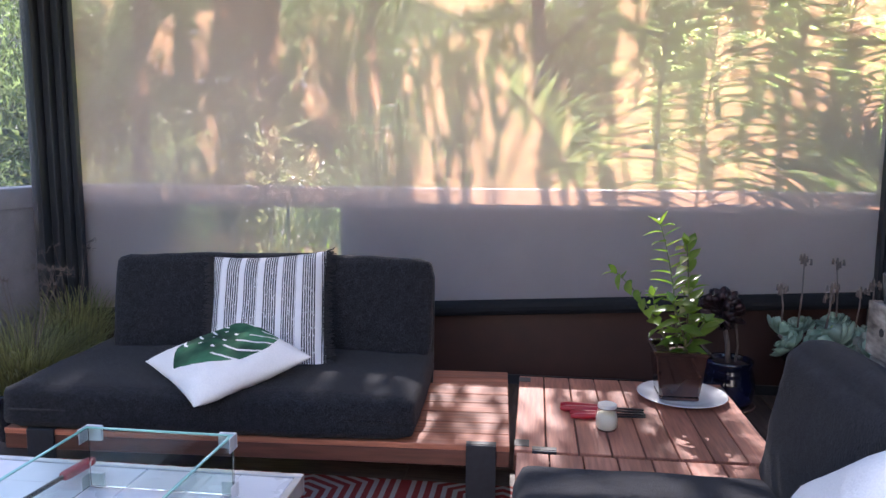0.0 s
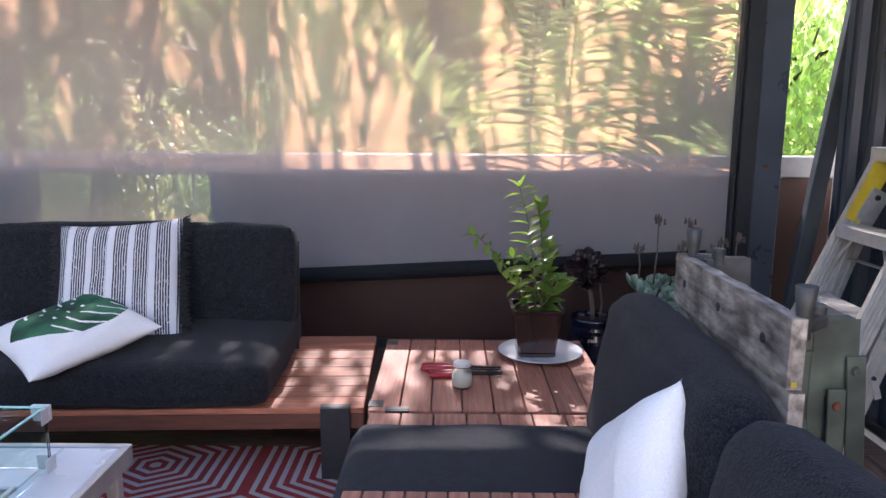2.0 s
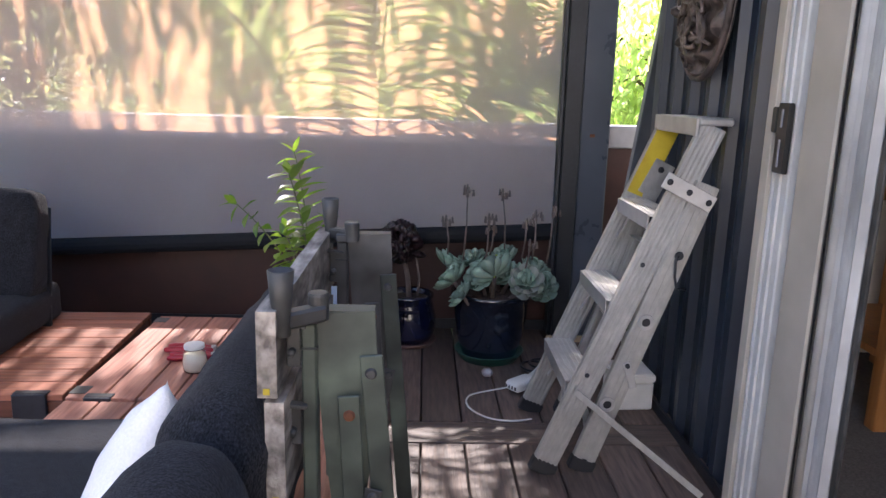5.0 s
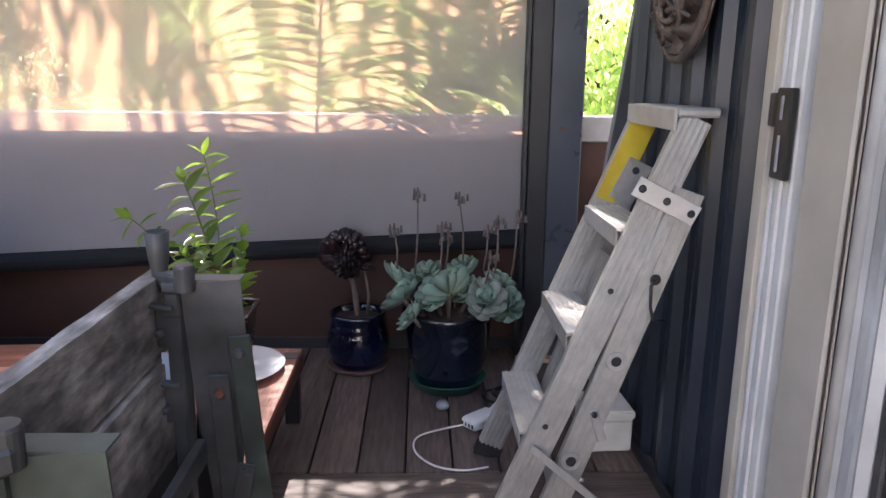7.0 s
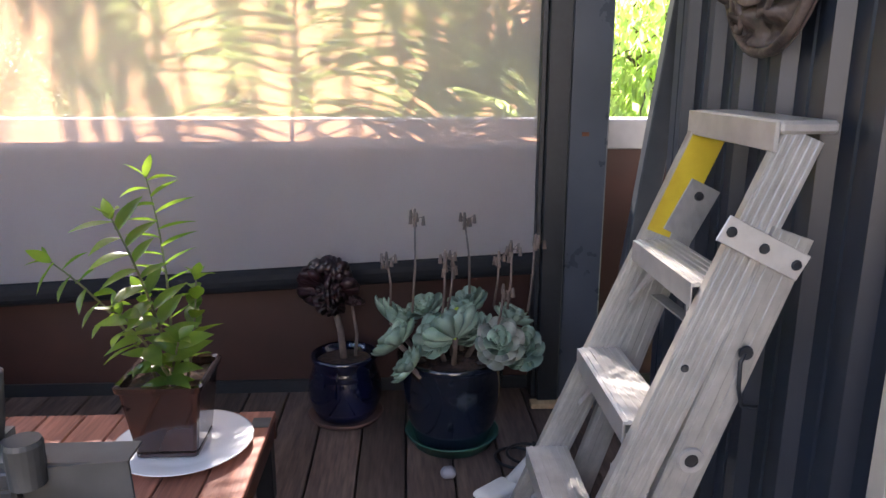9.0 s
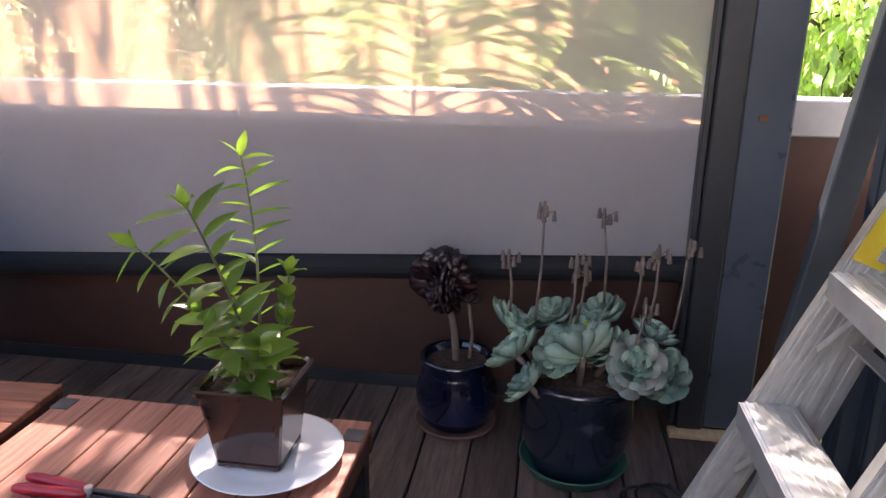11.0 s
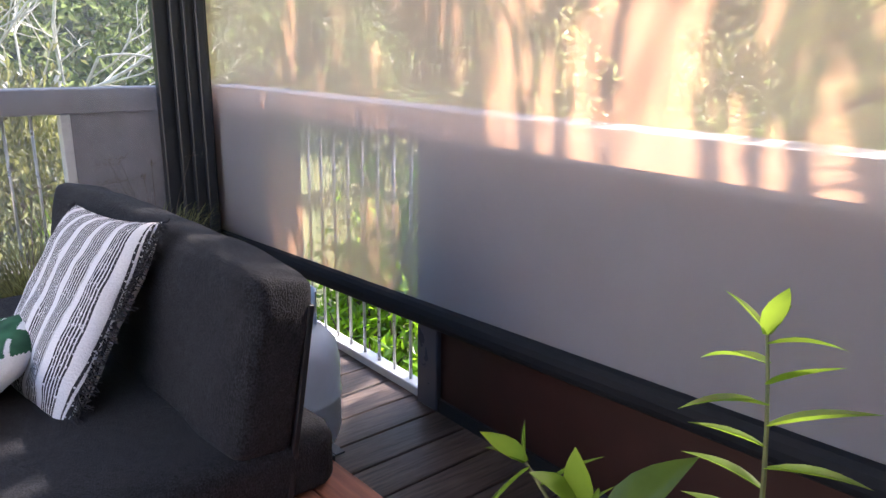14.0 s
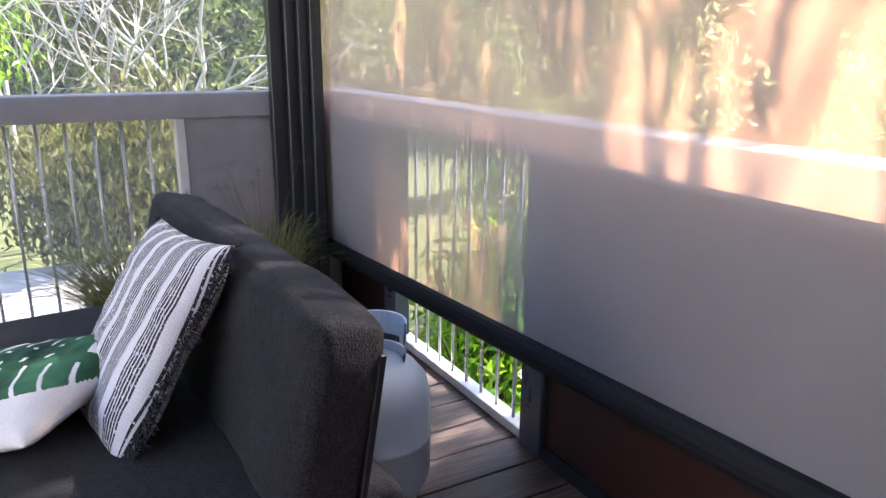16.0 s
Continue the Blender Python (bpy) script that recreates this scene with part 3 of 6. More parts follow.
part("round_strip", tube(bmesh.new(), [(2.113, 1.342, 0), (2.113, 1.342, 2.5)], 0.016, seg=14), DIRTY_WHITE, door, "pale rounded strip", smooth=True)
bm = bmesh.new()
prof = [(2.106 + 0.004 * math.sin(k * 1.9) + 0.007 * math.sin(k * 0.55), 1.324 - 0.009 * k) for k in range(12)]
for (xa, ya), (xb, yb) in zip(prof, prof[1:]):
    q = [bm.verts.new(p) for p in ((xa, ya, 0.0), (xb, yb, 0.0), (xb, yb, 2.5), (xa, ya, 2.5), (xa + .01, ya, 0.0), (xb + .01, yb, 0.0), (xb + .01, yb, 2.5), (xa + .01, ya, 2.5))]
    for f in ((0, 1, 2, 3), (5, 4, 7, 6), (0, 4, 5, 1), (3, 2, 6, 7)):
        bm.faces.new([q[k] for k in f])
bmesh.ops.remove_doubles(bm, verts=bm.verts[:], dist=1e-4)
part("weathered_panel", bm, DIRTY_WHITE, door, "grubby white weathered panel edge")
part("glass_edge", bx(bmesh.new(), 2.108, 2.116, 1.203, 1.223, 0, 2.5), GREY_STEEL, door, bevel=0.002)
part("threshold", bx(bmesh.new(), 2.1, 2.22, -0.6, 1.14, 0.0, 0.03), ALU_FRAME, door, bevel=0.003)
wall_e2 = part("wall_east_2", bx(bmesh.new(), 2.13, 2.3, -2.6, -0.6, -0.2, 2.5), HOUSE_WALL)
tagged(wall_e2, "plain house wall beside the sliding door", "wall", kind="structure")

# the room behind the door
room = part("room_floor", bx(bmesh.new(), 2.22, 5.2, -1.6, 3.0, -0.2, 0.01), CARPET)
tagged(room, "dim carpeted room floor behind the door", "floor", kind="structure")
for nm, dims in (("room_wall_1", (5.2, 5.3, -1.6, 3.0, 0, 2.5)), ("room_wall_2", (2.3, 5.3, 3.0, 3.1, 0, 2.5)), ("room_wall_3", (2.3, 5.3, -1.7, -1.6, 0, 2.5)), ("room_ceiling", (2.3, 5.3, -1.7, 3.1, 2.5, 2.6)), ("room_wall_4", (2.222, 2.24, 1.56, 3.0, 0, 2.5))):
    tagged(part(nm, bx(bmesh.new(), *dims), HOUSE_WALL), "plain wall of the dim room", "wall", kind="structure")
desk = thing("side_table", pose(2.83, 2.2, 0.012), "honey-coloured wooden side table indoors", "table")
part("tabletop", bx(bmesh.new(), 0, 0.5, -0.08, 0.7, 0.83, 0.88), HONEY_WOOD, desk, bevel=0.004)
for x, y in ((0.0, -0.05), (0.0, 0.62), (0.43, -0.05), (0.43, 0.62)):
    part("leg", bx(bmesh.new(), x, x + 0.06, y, y + 0.06, 0, 0.83), HONEY_WOOD, desk, bevel=0.004)
part("shelf", bx(bmesh.new(), 0.02, 0.48, 0.0, 0.64, 0.26, 0.29), HONEY_WOOD, desk, bevel=0.003)
amp = thing("amplifier", pose(2.88, 2.2, 0.893), "black hi-fi amplifier on the side table", "amplifier")
part("body", bx(bmesh.new(), 0, 0.36, 0, 0.4, 0.0, 0.15), BLACK_PLASTIC, amp, bevel=0.005)
part("badge", bx(bmesh.new(), 0.02, 0.08, -0.003, -0.0005, 0.05, 0.057), WHITE_PLASTIC, amp, "small pale badge bar")


# ---- seating ----
def platform_legs(t, spots):
    for x, y, w in spots:
        bm = bmesh.new()
        bx(bm, x - w / 2, x + w / 2, y - 0.006, y + 0.004, 0.0, 0.264)
        leg = part("leg", bm, STEEL_DARK, t, "flat dark steel leg", bevel=0.002)
        part("leg_lip", bx(bmesh.new(), x - w / 2, x + w / 2, y + 0.0045, y + 0.03, 0.2605, 0.265), STEEL_DARK, leg)


def slat_platform(name, label, m, w, d, across, n, legs, mat_slat):
    """A low slatted platform, its corner at the origin; across: the slats run along x."""
    t = thing(name, m, label, "platform")
    span = d if across else w
    pitch = span / n
    for i in range(n):
        a = i * pitch
        bm = bmesh.new()
        if across:
            bx(bm, 0, w, a + 0.0022, a + pitch - 0.0022, 0.24, 0.26)
        else:
            bx(bm, a + 0.0022, a + pitch - 0.0022, 0, d, 0.24, 0.26)
        part("slat", bm, mat_slat, t, bevel=0.0025)
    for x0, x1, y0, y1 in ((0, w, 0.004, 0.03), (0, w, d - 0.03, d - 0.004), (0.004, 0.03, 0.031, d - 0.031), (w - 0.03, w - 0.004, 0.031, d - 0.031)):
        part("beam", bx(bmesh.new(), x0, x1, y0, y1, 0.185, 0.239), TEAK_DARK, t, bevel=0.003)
    platform_legs(t, legs)
    return t


def sofa_back(t, x0, x1, y, lean=0.12):
    """A steel back rest behind cushions."""
    for x in (x0, x1):
        part("back_post", beam(bmesh.new(), (x, y, 0.26), (x, y + lean, 0.71), 0.035, 0.014, up=(0, 1, 0)), STEEL_DARK, t, bevel=0.002)
    part("back_rail", beam(bmesh.new(), (x0, y + lean, 0.69), (x1, y + lean, 0.69), 0.014, 0.04), STEEL_DARK, t, bevel=0.002)
    part("back_rail", beam(bmesh.new(), (x0, y + lean * 0.5, 0.5), (x1, y + lean * 0.5, 0.5), 0.014, 0.04), STEEL_DARK, t, bevel=0.002)


S1 = pose(-1.665, 1.742, 0, 0, 0, 2.7)
sofa = slat_platform("sofa_platform", "low red-brown slatted wooden sofa platform on flat steel legs", S1, 1.775, 0.83, True, 8, [(1.68, -0.005, 0.1), (0.14, -0.005, 0.1), (0.14, 0.836, 0.1), (1.3, 0.836, 0.1)], TEAK_X)
sofa_back(sofa, 0.14, 1.44, 0.65, 0.075)
seat = part("seat_cushion", rounded_block(1.455, 0.80, 0.155, 0.04, 0.016, 18, 0.005, 3), FABRIC, smooth=True, m=S1 @ pose(0.725, 0.385, 0.338))
tagged(seat, "charcoal woven seat cushion on the slatted platform", "cushion")
part("piping", tube(bmesh.new(), [(-0.69, -0.402, 0.0), (0.69, -0.402, 0.0)], 0.004, seg=6), FABRIC, seat, smooth=True)
backc = part("back_cushion", rounded_block(1.33, 0.15, 0.4, 0.032, 0.02, 20, 0.007, 8), FABRIC, smooth=True, m=S1 @ pose(0.785, 0.63, 0.585, -12, 0, 0.8))
tagged(backc, "charcoal woven back cushion against the sofa rail", "cushion")

table = slat_platform("low_table", "low red-brown slatted wooden table on dark steel legs", pose(0.122, 1.805, 0, 0, 0, 0), 0.85, 0.80, False, 8, [(0.1, -0.004, 0.08)], TEAK)
for x0, y0 in ((0.79, 0.74), (0.79, 0.03), (0.03, 0.74)):
    part("leg", bx(bmesh.new(), x0, x0 + 0.05, y0, y0 + 0.05, 0.0, 0.184), STEEL_DARK, table, bevel=0.003)
for x0, y0 in ((0.795, 0.7), (0.0, 0.03), (0.0, 0.72)):
    part("corner_plate", bx(bmesh.new(), x0, x0 + 0.05, y0, y0 + 0.055, 0.2605, 0.2625), GREY_STEEL, table, "grey steel corner plate")

sofa2 = slat_platform("sofa_platform", "low red-brown slatted wooden platform under the second seat", pose(0.13, -0.75, 0), 0.86, 2.535, False, 8, [], TEAK)
for x0, y0 in ((0.02, 2.45), (0.79, 2.45), (0.02, 0.05), (0.79, 0.05)):
    part("leg", bx(bmesh.new(), x0, x0 + 0.05, y0, y0 + 0.05, 0.0, 0.184), STEEL_DARK, sofa2, bevel=0.003)
for y in (0.2, 2.1):
    part("back_post", beam(bmesh.new(), (0.86, y, 0.26), (0.9, y, 0.7), 0.014, 0.035, up=(1, 0, 0)), STEEL_DARK, sofa2, bevel=0.002)
seat2 = part("seat_cushion", rounded_block(0.68, 1.96, 0.15, 0.05, 0.012, 16, 0.005, 13), FABRIC, smooth=True, m=pose(0.475, 0.42, 0.336))
tagged(seat2, "charcoal woven seat cushion on the second platform", "cushion")
for yc, ln, sd in ((1.07, 0.82, 21), (0.21, 0.86, 27)):
    c = part("back_cushion", rounded_block(ln, 0.16, 0.42, 0.07, 0.026, 16, 0.008, sd), FABRIC, smooth=True, m=pose(0.875, yc, 0.545, -9, 0, -90))
    tagged(c, "charcoal woven back cushion with soft creases", "cushion", "back cushions")
tray = thing("slatted_tray", pose(0.17, 0.5, 0.418), "small slatted wooden tray on the seat cushion", "tray")
for i in range(13):
    part("slat", bx(bmesh.new(), i * 0.045, i * 0.045 + 0.041, 0, 0.45, 0.008, 0.02), TEAK, tray, bevel=0.002)
for y in (0.06, 0.37):
    part("batten", bx(bmesh.new(), 0.0, 0.58, y, y + 0.03, 0.0, 0.0079), TEAK_DARK, tray)

# striped cushion with fringe
bm, _ = throw_pillow(0.47, 0.52, 0.13, seed=4)
stripe = part("striped_cushion", bm, STRIPES, smooth=True, m=pose(-0.862, 2.205, 0.597, 57, -3.0, 10))
tagged(stripe, "black and white striped woven cushion with a black fringe", "cushion")
rng = random.Random(7)
for side in (-1, 1):
    bm = bmesh.new()
    for i in range(260):
        y = -0.26 + 0.52 * i / 259
        u = 2 * y / 0.52
        x = side * 0.235 * (1 - 0.07 * (1 - u * u)) - side * 0.004
        a = rng.uniform(-0.5, 0.5)
        ln = rng.uniform(0.02, 0.045)
        p = Vector((x, y, rng.uniform(-.006, .006)))
        q = p + Vector((side * ln * math.cos(a), ln * math.sin(a) * 0.7, rng.uniform(-0.014, 0.014)))
        tube(bm, [p, (p + q) / 2 + Vector((0, rng.uniform(-.006, .006), rng.uniform(-.006, .006))), q], 0.0022, 0.0014, seg=4)
    part("fringe", bm, FRINGE, stripe, "black cotton fringe")


def in_leaf(u, v):
    """Whether a spot of the cushion lies on the printed split leaf."""
    d, e = (u + v) * 0.7071 - 0.16, (v - u) * 0.7071 - 0.88
    s, p = -0.514 * d - 0.858 * e, 0.858 * d - 0.514 * e
    half = 1.06 if p > 0 else 0.6
    q = (s + 0.25) / 1.93
    if not 0 < q < 1:
        return False
    lim = half * math.sin(math.pi * q ** 0.78) ** 0.7
    w = abs(p) / max(half, 1e-3)
    if abs(p) > lim or (s < 0.02 and w < 0.16):
        return False
    ph = (s * 3.5 + 1.5 * w * w - 0.7 * w) % 1.0
    if w > 0.34 and ph < 0.13 + 0.05 * w and q < 0.82:
        return False
    if 0.12 < w < 0.21 and 0.45 < ph < 0.62 and 0.2 < s < 1.1:
        return False
    return True


bm, tops = throw_pillow(0.44, 0.44, 0.12, n=170, seed=9)
for f, (u, v) in tops.items():
    if in_leaf(u, v):
        f.material_index = 1
mc = part("leaf_print_cushion", bm, [WHITE_CLOTH, LEAF_PRINT], smooth=True, m=pose(-0.916, 1.937, 0.484, 11.7, 7.1, -41.3))
tagged(mc, "white cushion printed with a green split leaf", "cushion")
bm, _ = throw_pillow(0.36, 0.36, 0.13, seed=15)
wp = part("white_cushion", bm, WHITE_CLOTH, smooth=True, m=pose(0.735, 0.80, 0.515, 0, 0, 0) @ pose(0, 0, 0, 0, -72, 0) @ pose(0, 0, 0, 0, 0, 40))
tagged(wp, "plain white cushion leaning on the charcoal back", "cushion")

# rug
rug = part("rug", bx(bmesh.new(), -1.75, 0.75, -0.4, 2.06, 0.002, 0.01), RUG, bevel=0.003)
tagged(rug, "red woven rug with nested white chevron lines", "rug")

# ---- fire table ----
fire = thing("fire_table", pose(-1.33, 0.22, 0.011), "gas fire table with white marble top and steel edges", "fire table")
FW, FD, FH = 0.94, 0.985, 0.405
for x0, x1, y0, y1 in ((0.02, 0.53, 0.02, FD - 0.02), (0.78, FW - 0.02, 0.02, FD - 0.02), (0.53, 0.78, 0.02, 0.39), (0.53, 0.78, 0.77, FD - 0.02)):
    part("top_tile", bx(bmesh.new(), x0 + 0.001, x1 - 0.001, y0 + 0.001, y1 - 0.001, FH - 0.02, FH), MARBLE, fire, bevel=0.002)
for x0, x1, y0, y1 in ((0, FW, 0, 0.019), (0, FW, FD - 0.019, FD), (0, 0.019, 0.02, FD - 0.02), (FW - 0.019, FW, 0.02, FD - 0.02)):
    part("edge_trim", bx(bmesh.new(), x0, x1, y0, y1, FH - 0.045, FH + 0.003), ALU_CLEAN, fire, bevel=0.002)
for x in (0.02, FW - 0.05):
    for y in (0.02, FD - 0.05):
        part("leg", bx(bmesh.new(), x, x + 0.03, y, y + 0.03, 0, FH - 0.046), ALU_CLEAN, fire, bevel=0.003)
part("body_panel", bx(bmesh.new(), 0.06, FW - 0.06, FD - 0.075, FD - 0.06, 0.03, FH - 0.046), STEEL_DARK, fire)
part("body_panel", bx(bmesh.new(), FW - 0.075, FW - 0.06, 0.06, FD - 0.076, 0.03, FH - 0.046), STEEL_DARK, fire)
part("burner_tray", bx(bmesh.new(), 0.531, 0.779, 0.391, 0.769, FH - 0.06, FH - 0.05), ALU_CLEAN, fire)
for x0, x1, y0, y1 in ((0.532, 0.545, 0.392, 0.768), (0.765, 0.778, 0.392, 0.768), (0.546, 0.764, 0.392, 0.405), (0.546, 0.764, 0.755, 0.768)):
    part("tray_rim", bx(bmesh.new(), x0, x1, y0, y1, FH - 0.049, FH + 0.004), ALU_CLEAN, fire, bevel=0.002)
rng = np.random.default_rng(3)
bm = bmesh.new()
for i in range(420):
    p = Vector((rng.uniform(0.558, 0.752), rng.uniform(0.418, 0.742), FH - 0.035 + rng.uniform(0, 0.022)))
    mm = Matrix.Translation(p) @ Euler(rng.uniform(0, 6, 3)).to_matrix().to_4x4()
    s = rng.uniform(0.006, 0.013)
    bx(bm, -s, s, -s * 0.8, s * 0.7, -s * 0.6, s * 0.8, mm)
beads = part("glass_beads", bm, GLASS_BLUE, fire, "crushed cobalt glass")
beads["kind"] = "stuff"
guard = thing("glass_guard", pose(-1.33, 0.22, 0.419), "clear glass wind guard with steel corner clips", "wind guard")
GX0, GX1, GY0, GY1 = 0.455, 0.81, 0.2, 0.845
for x0, x1, y0, y1 in ((GX0, GX1, GY1 - 0.006, GY1), (GX0, GX1, GY0, GY0 + 0.006), (GX0 - 0.007, GX0 - 0.001, GY0, GY1), (GX1 + 0.001, GX1 + 0.007, GY0, GY1)):
    pane = part("pane", bx(bmesh.new(), x0, x1, y0, y1, 0.006, 0.15), GLASS, guard, "clear tempered glass")
    pane.visible_shadow = False
    part("pane_edge", bx(bmesh.new(), x0, x1, y0, y1, 0.1502, 0.1535), GLASS_EDGE, pane, "green polished glass edge")
for x in (GX0, GX1):
    for y in (GY0, GY1):
        for z in (0.0, 0.118):
            sx, sy = (1 if x == GX0 else -1), (1 if y == GY0 else -1)
            bm = bmesh.new()
            bx(bm, min(x - sx * 0.012, x + sx * 0.03), max(x - sx * 0.012, x + sx * 0.03), min(y - sy * 0.012, y - sy * 0.002), max(y - sy * 0.012, y - sy * 0.002), z, z + 0.036)
            bx(bm, min(x - sx * 0.012, x - sx * 0.009), max(x - sx * 0.012, x - sx * 0.009), min(y, y + sy * 0.03), max(y, y + sy * 0.03), z, z + 0.036)
            clip = part("corner_clip", bm, SATIN, guard, "steel corner clip", bevel=0.001)
            for dx in (0.004, 0.02):
                part("screw", lathe(bmesh.new(), [(0, 0.003), (0.004, 0.003), (0.004, 0)], seg=8), STEEL_DARK, clip, m=pose(x + sx * dx, y - sy * 0.0125, z + 0.018, 90 if sy > 0 else -90, 0, 0))
lighter = thing("gas_lighter", pose(-0.95, 1.12, 0.438, 0, 0, 82), "red-handled black gas lighter on the fire table", "lighter")
part("handle", rounded_block(0.11, 0.026, 0.022, 0.008, 0.001, 5, 0.0), RED_PLASTIC, lighter, smooth=True)
part("barrel", tube(bmesh.new(), [(-0.055, 0, 0), (-0.2, 0, -0.004)], 0.006, seg=8), BLACK_PLASTIC, lighter, smooth=True)


# ---- things on the low table ----
TZ = 0.2605
plate = part("plate", lathe(bmesh.new(), [(0.0, 0.004), (0.1, 0.004), (0.118, 0.008), (0.172, 0.02), (0.175, 0.023), (0.17, 0.023), (0.12, 0.0125), (0.1, 0.009), (0.0, 0.009)], seg=48), PORCELAIN, smooth=True, m=pose(0.772, 2.405, TZ))
tagged(plate, "white porcelain plate under the plant pot", "plate")


def square_ring(bm, profile, m=None, r=0.15):
    """Nested rounded squares of (half width, height), joined up."""
    rings = []
    for h, z in profile:
        pts = []
        for k in range(4):
            ca = math.pi / 4 + k * math.pi / 2
            for da in (-0.5, 0.0, 0.5):
                cr = h * r
                cx, cy = (h - cr) * math.copysign(1, math.cos(ca)), (h - cr) * math.copysign(1, math.sin(ca))
                pts.append((cx + cr * math.cos(ca + da * 1.4), cy + cr * math.sin(ca + da * 1.4), z))
        rings.append([bm.verts.new(p) for p in pts])
    for a, b in zip(rings, rings[1:]):
        for k in range(12):
            bm.faces.new((a[k], a[(k + 1) % 12], b[(k + 1) % 12], b[k]))
    bm.faces.new(rings[0][::-1])
    bm.faces.new(rings[-1])
    return bm


potted = thing("potted_shrub", pose(0.75, 2.41, TZ + 0.0105), "leafy green shrub in a square brown glazed pot", "potted plant")
part("pot", square_ring(bmesh.new(), [(0.072, 0.014), (0.077, 0.02), (0.097, 0.182), (0.104, 0.186), (0.107, 0.2), (0.102, 0.204), (0.093, 0.2), (0.091, 0.17)]), POT_BROWN, potted, "glossy brown square pot", bevel=0)
part("pot_foot", square_ring(bmesh.new(), [(0.07, 0.0), (0.076, 0.004), (0.076, 0.013), (0.07, 0.0139)]), POT_BROWN, potted)
bm = bmesh.new()
bmesh.ops.create_grid(bm, x_segments=24, y_segments=24, size=0.0915)
for v in bm.verts:
    v.co.z = 0.178 + 0.012 * noise.noise(v.co * 40) + 0.004 * noise.noise(v.co * 120)
part("soil", bm, SOIL, potted, smooth=True)


def leaf_blade(bm, base, way, up, length, width, bend=0.25, mi=0, fold=0.3, segs=5):
    """A pointed leaf with a folded midrib that bends over."""
    way, up = Vector(way).normalized(), Vector(up)
    side = way.cross(up).normalized()
    up = side.cross(way)
    rows = []
    for k in range(segs + 1):
        s = k / segs
        w = width * 0.5 * math.sin(math.pi * min(1, s * 0.94 + 0.06) ** 0.8) * (1 if s < 1 else 0) + 0.0003
        c = Vector(base) + way * length * s - Vector((0, 0, 1)) * bend * length * s * s
        rows.append([bm.verts.new(c + side * w + up * w * fold), bm.verts.new(c), bm.verts.new(c - side * w + up * w * fold)])
    for a, b in zip(rows, rows[1:]):
        for k in (0, 1):
            f = bm.faces.new((a[k], a[k + 1], b[k + 1], b[k]))
            f.material_index = mi


rng = random.Random(12)
# stems with leaves in two rows, crowded at the foot, and a young tuft at each tip
STEMS = [((0.0, 0.02, 0.17), (0.0, 0.09, 0.45), (-0.064, 0.145, 0.67), 0.4), ((-0.03, 0.0, 0.17), (-0.1, 0.0, 0.36), (-0.25, -0.012, 0.49), 1.3), ((0.02, -0.02, 0.17), (0.02, -0.1, 0.42), (-0.025, -0.19, 0.63), 0.9),
         ((0.035, 0.03, 0.17), (0.06, 0.05, 0.3), (0.06, 0.08, 0.42), 2.2), ((0.0, -0.03, 0.17), (0.04, -0.08, 0.25), (0.07, -0.12, 0.33), 0.2), ((-0.03, 0.03, 0.17), (-0.06, 0.08, 0.27), (-0.09, 0.1, 0.38), 1.8),
         ((0.03, -0.04, 0.17), (0.0, -0.09, 0.28), (-0.05, -0.13, 0.4), 2.7)]
for a, b, c, turn in STEMS:
    a, b, c = Vector(a), Vector(b), Vector(c)
    curve = [a.lerp(b, s).lerp(b.lerp(c, s), s) for s in (k / 10 for k in range(11))]
    stem = part("stem", tube(bmesh.new(), curve, 0.0045, 0.002, seg=6), STEM, potted, smooth=True)
    n = int((c - a).length * 42)
    for i in range(n):
        s = 0.1 + 0.88 * i / max(n - 1, 1)
        p = a.lerp(b, s).lerp(b.lerp(c, s), s)
        d = (b - a).lerp(c - b, s).normalized()
        ang = turn + i * math.pi + rng.uniform(-0.5, 0.5)
        out = Matrix.Rotation(ang, 3, d) @ Vector((1, 0, 0))
        bm = bmesh.new()
        size = rng.uniform(0.08, 0.112) * (0.8 if s < 0.25 else 1.0)
        way = out + d * rng.uniform(0.35, 0.75)
        way.z = max(way.z, -0.15)
        leaf_blade(bm, p, way, d, size, size * rng.uniform(0.34, 0.44), rng.uniform(0.05, 0.35), segs=6)
        part("leaf", bm, L_YOUNG, potted, smooth=True)
    d = (c - b).normalized()
    for i in range(3):
        bm = bmesh.new()
        out = Matrix.Rotation(turn + i * 2.2, 3, d) @ d.orthogonal().normalized()
        leaf_blade(bm, c, d * 0.9 + out * rng.uniform(0.35, 0.9), d, rng.uniform(0.05, 0.085), 0.026, rng.uniform(0.1, 0.4))
        part("leaf", bm, L_YOUNG, potted, smooth=True)

jar = thing("candle_jar", pose(0.442, 2.03, TZ), "small glass jar of cream wax with a pale lid", "jar")
part("wax", lathe(bmesh.new(), [(0, 0.004), (0.03, 0.004), (0.0365, 0.012), (0.0375, 0.035), (0.034, 0.058), (0, 0.06)]), WAX, jar, smooth=True)
g = part("glass", lathe(bmesh.new(), [(0, 0), (0.032, 0), (0.039, 0.01), (0.04, 0.04), (0.035, 0.066), (0.03, 0.075), (0.03, 0.08), (0.028, 0.08), (0.028, 0.074), (0.033, 0.064), (0.0385, 0.04), (0.0375, 0.011), (0.031, 0.002), (0, 0.002)]), JAR_GLASS, jar, "clear glass", smooth=True)
g.visible_shadow = False
part("lid", lathe(bmesh.new(), [(0.0, 0.094), (0.03, 0.094), (0.033, 0.092), (0.033, 0.081), (0.031, 0.0805), (0, 0.0805)]), WHITE_PLASTIC, jar, "pale screw lid", smooth=False)


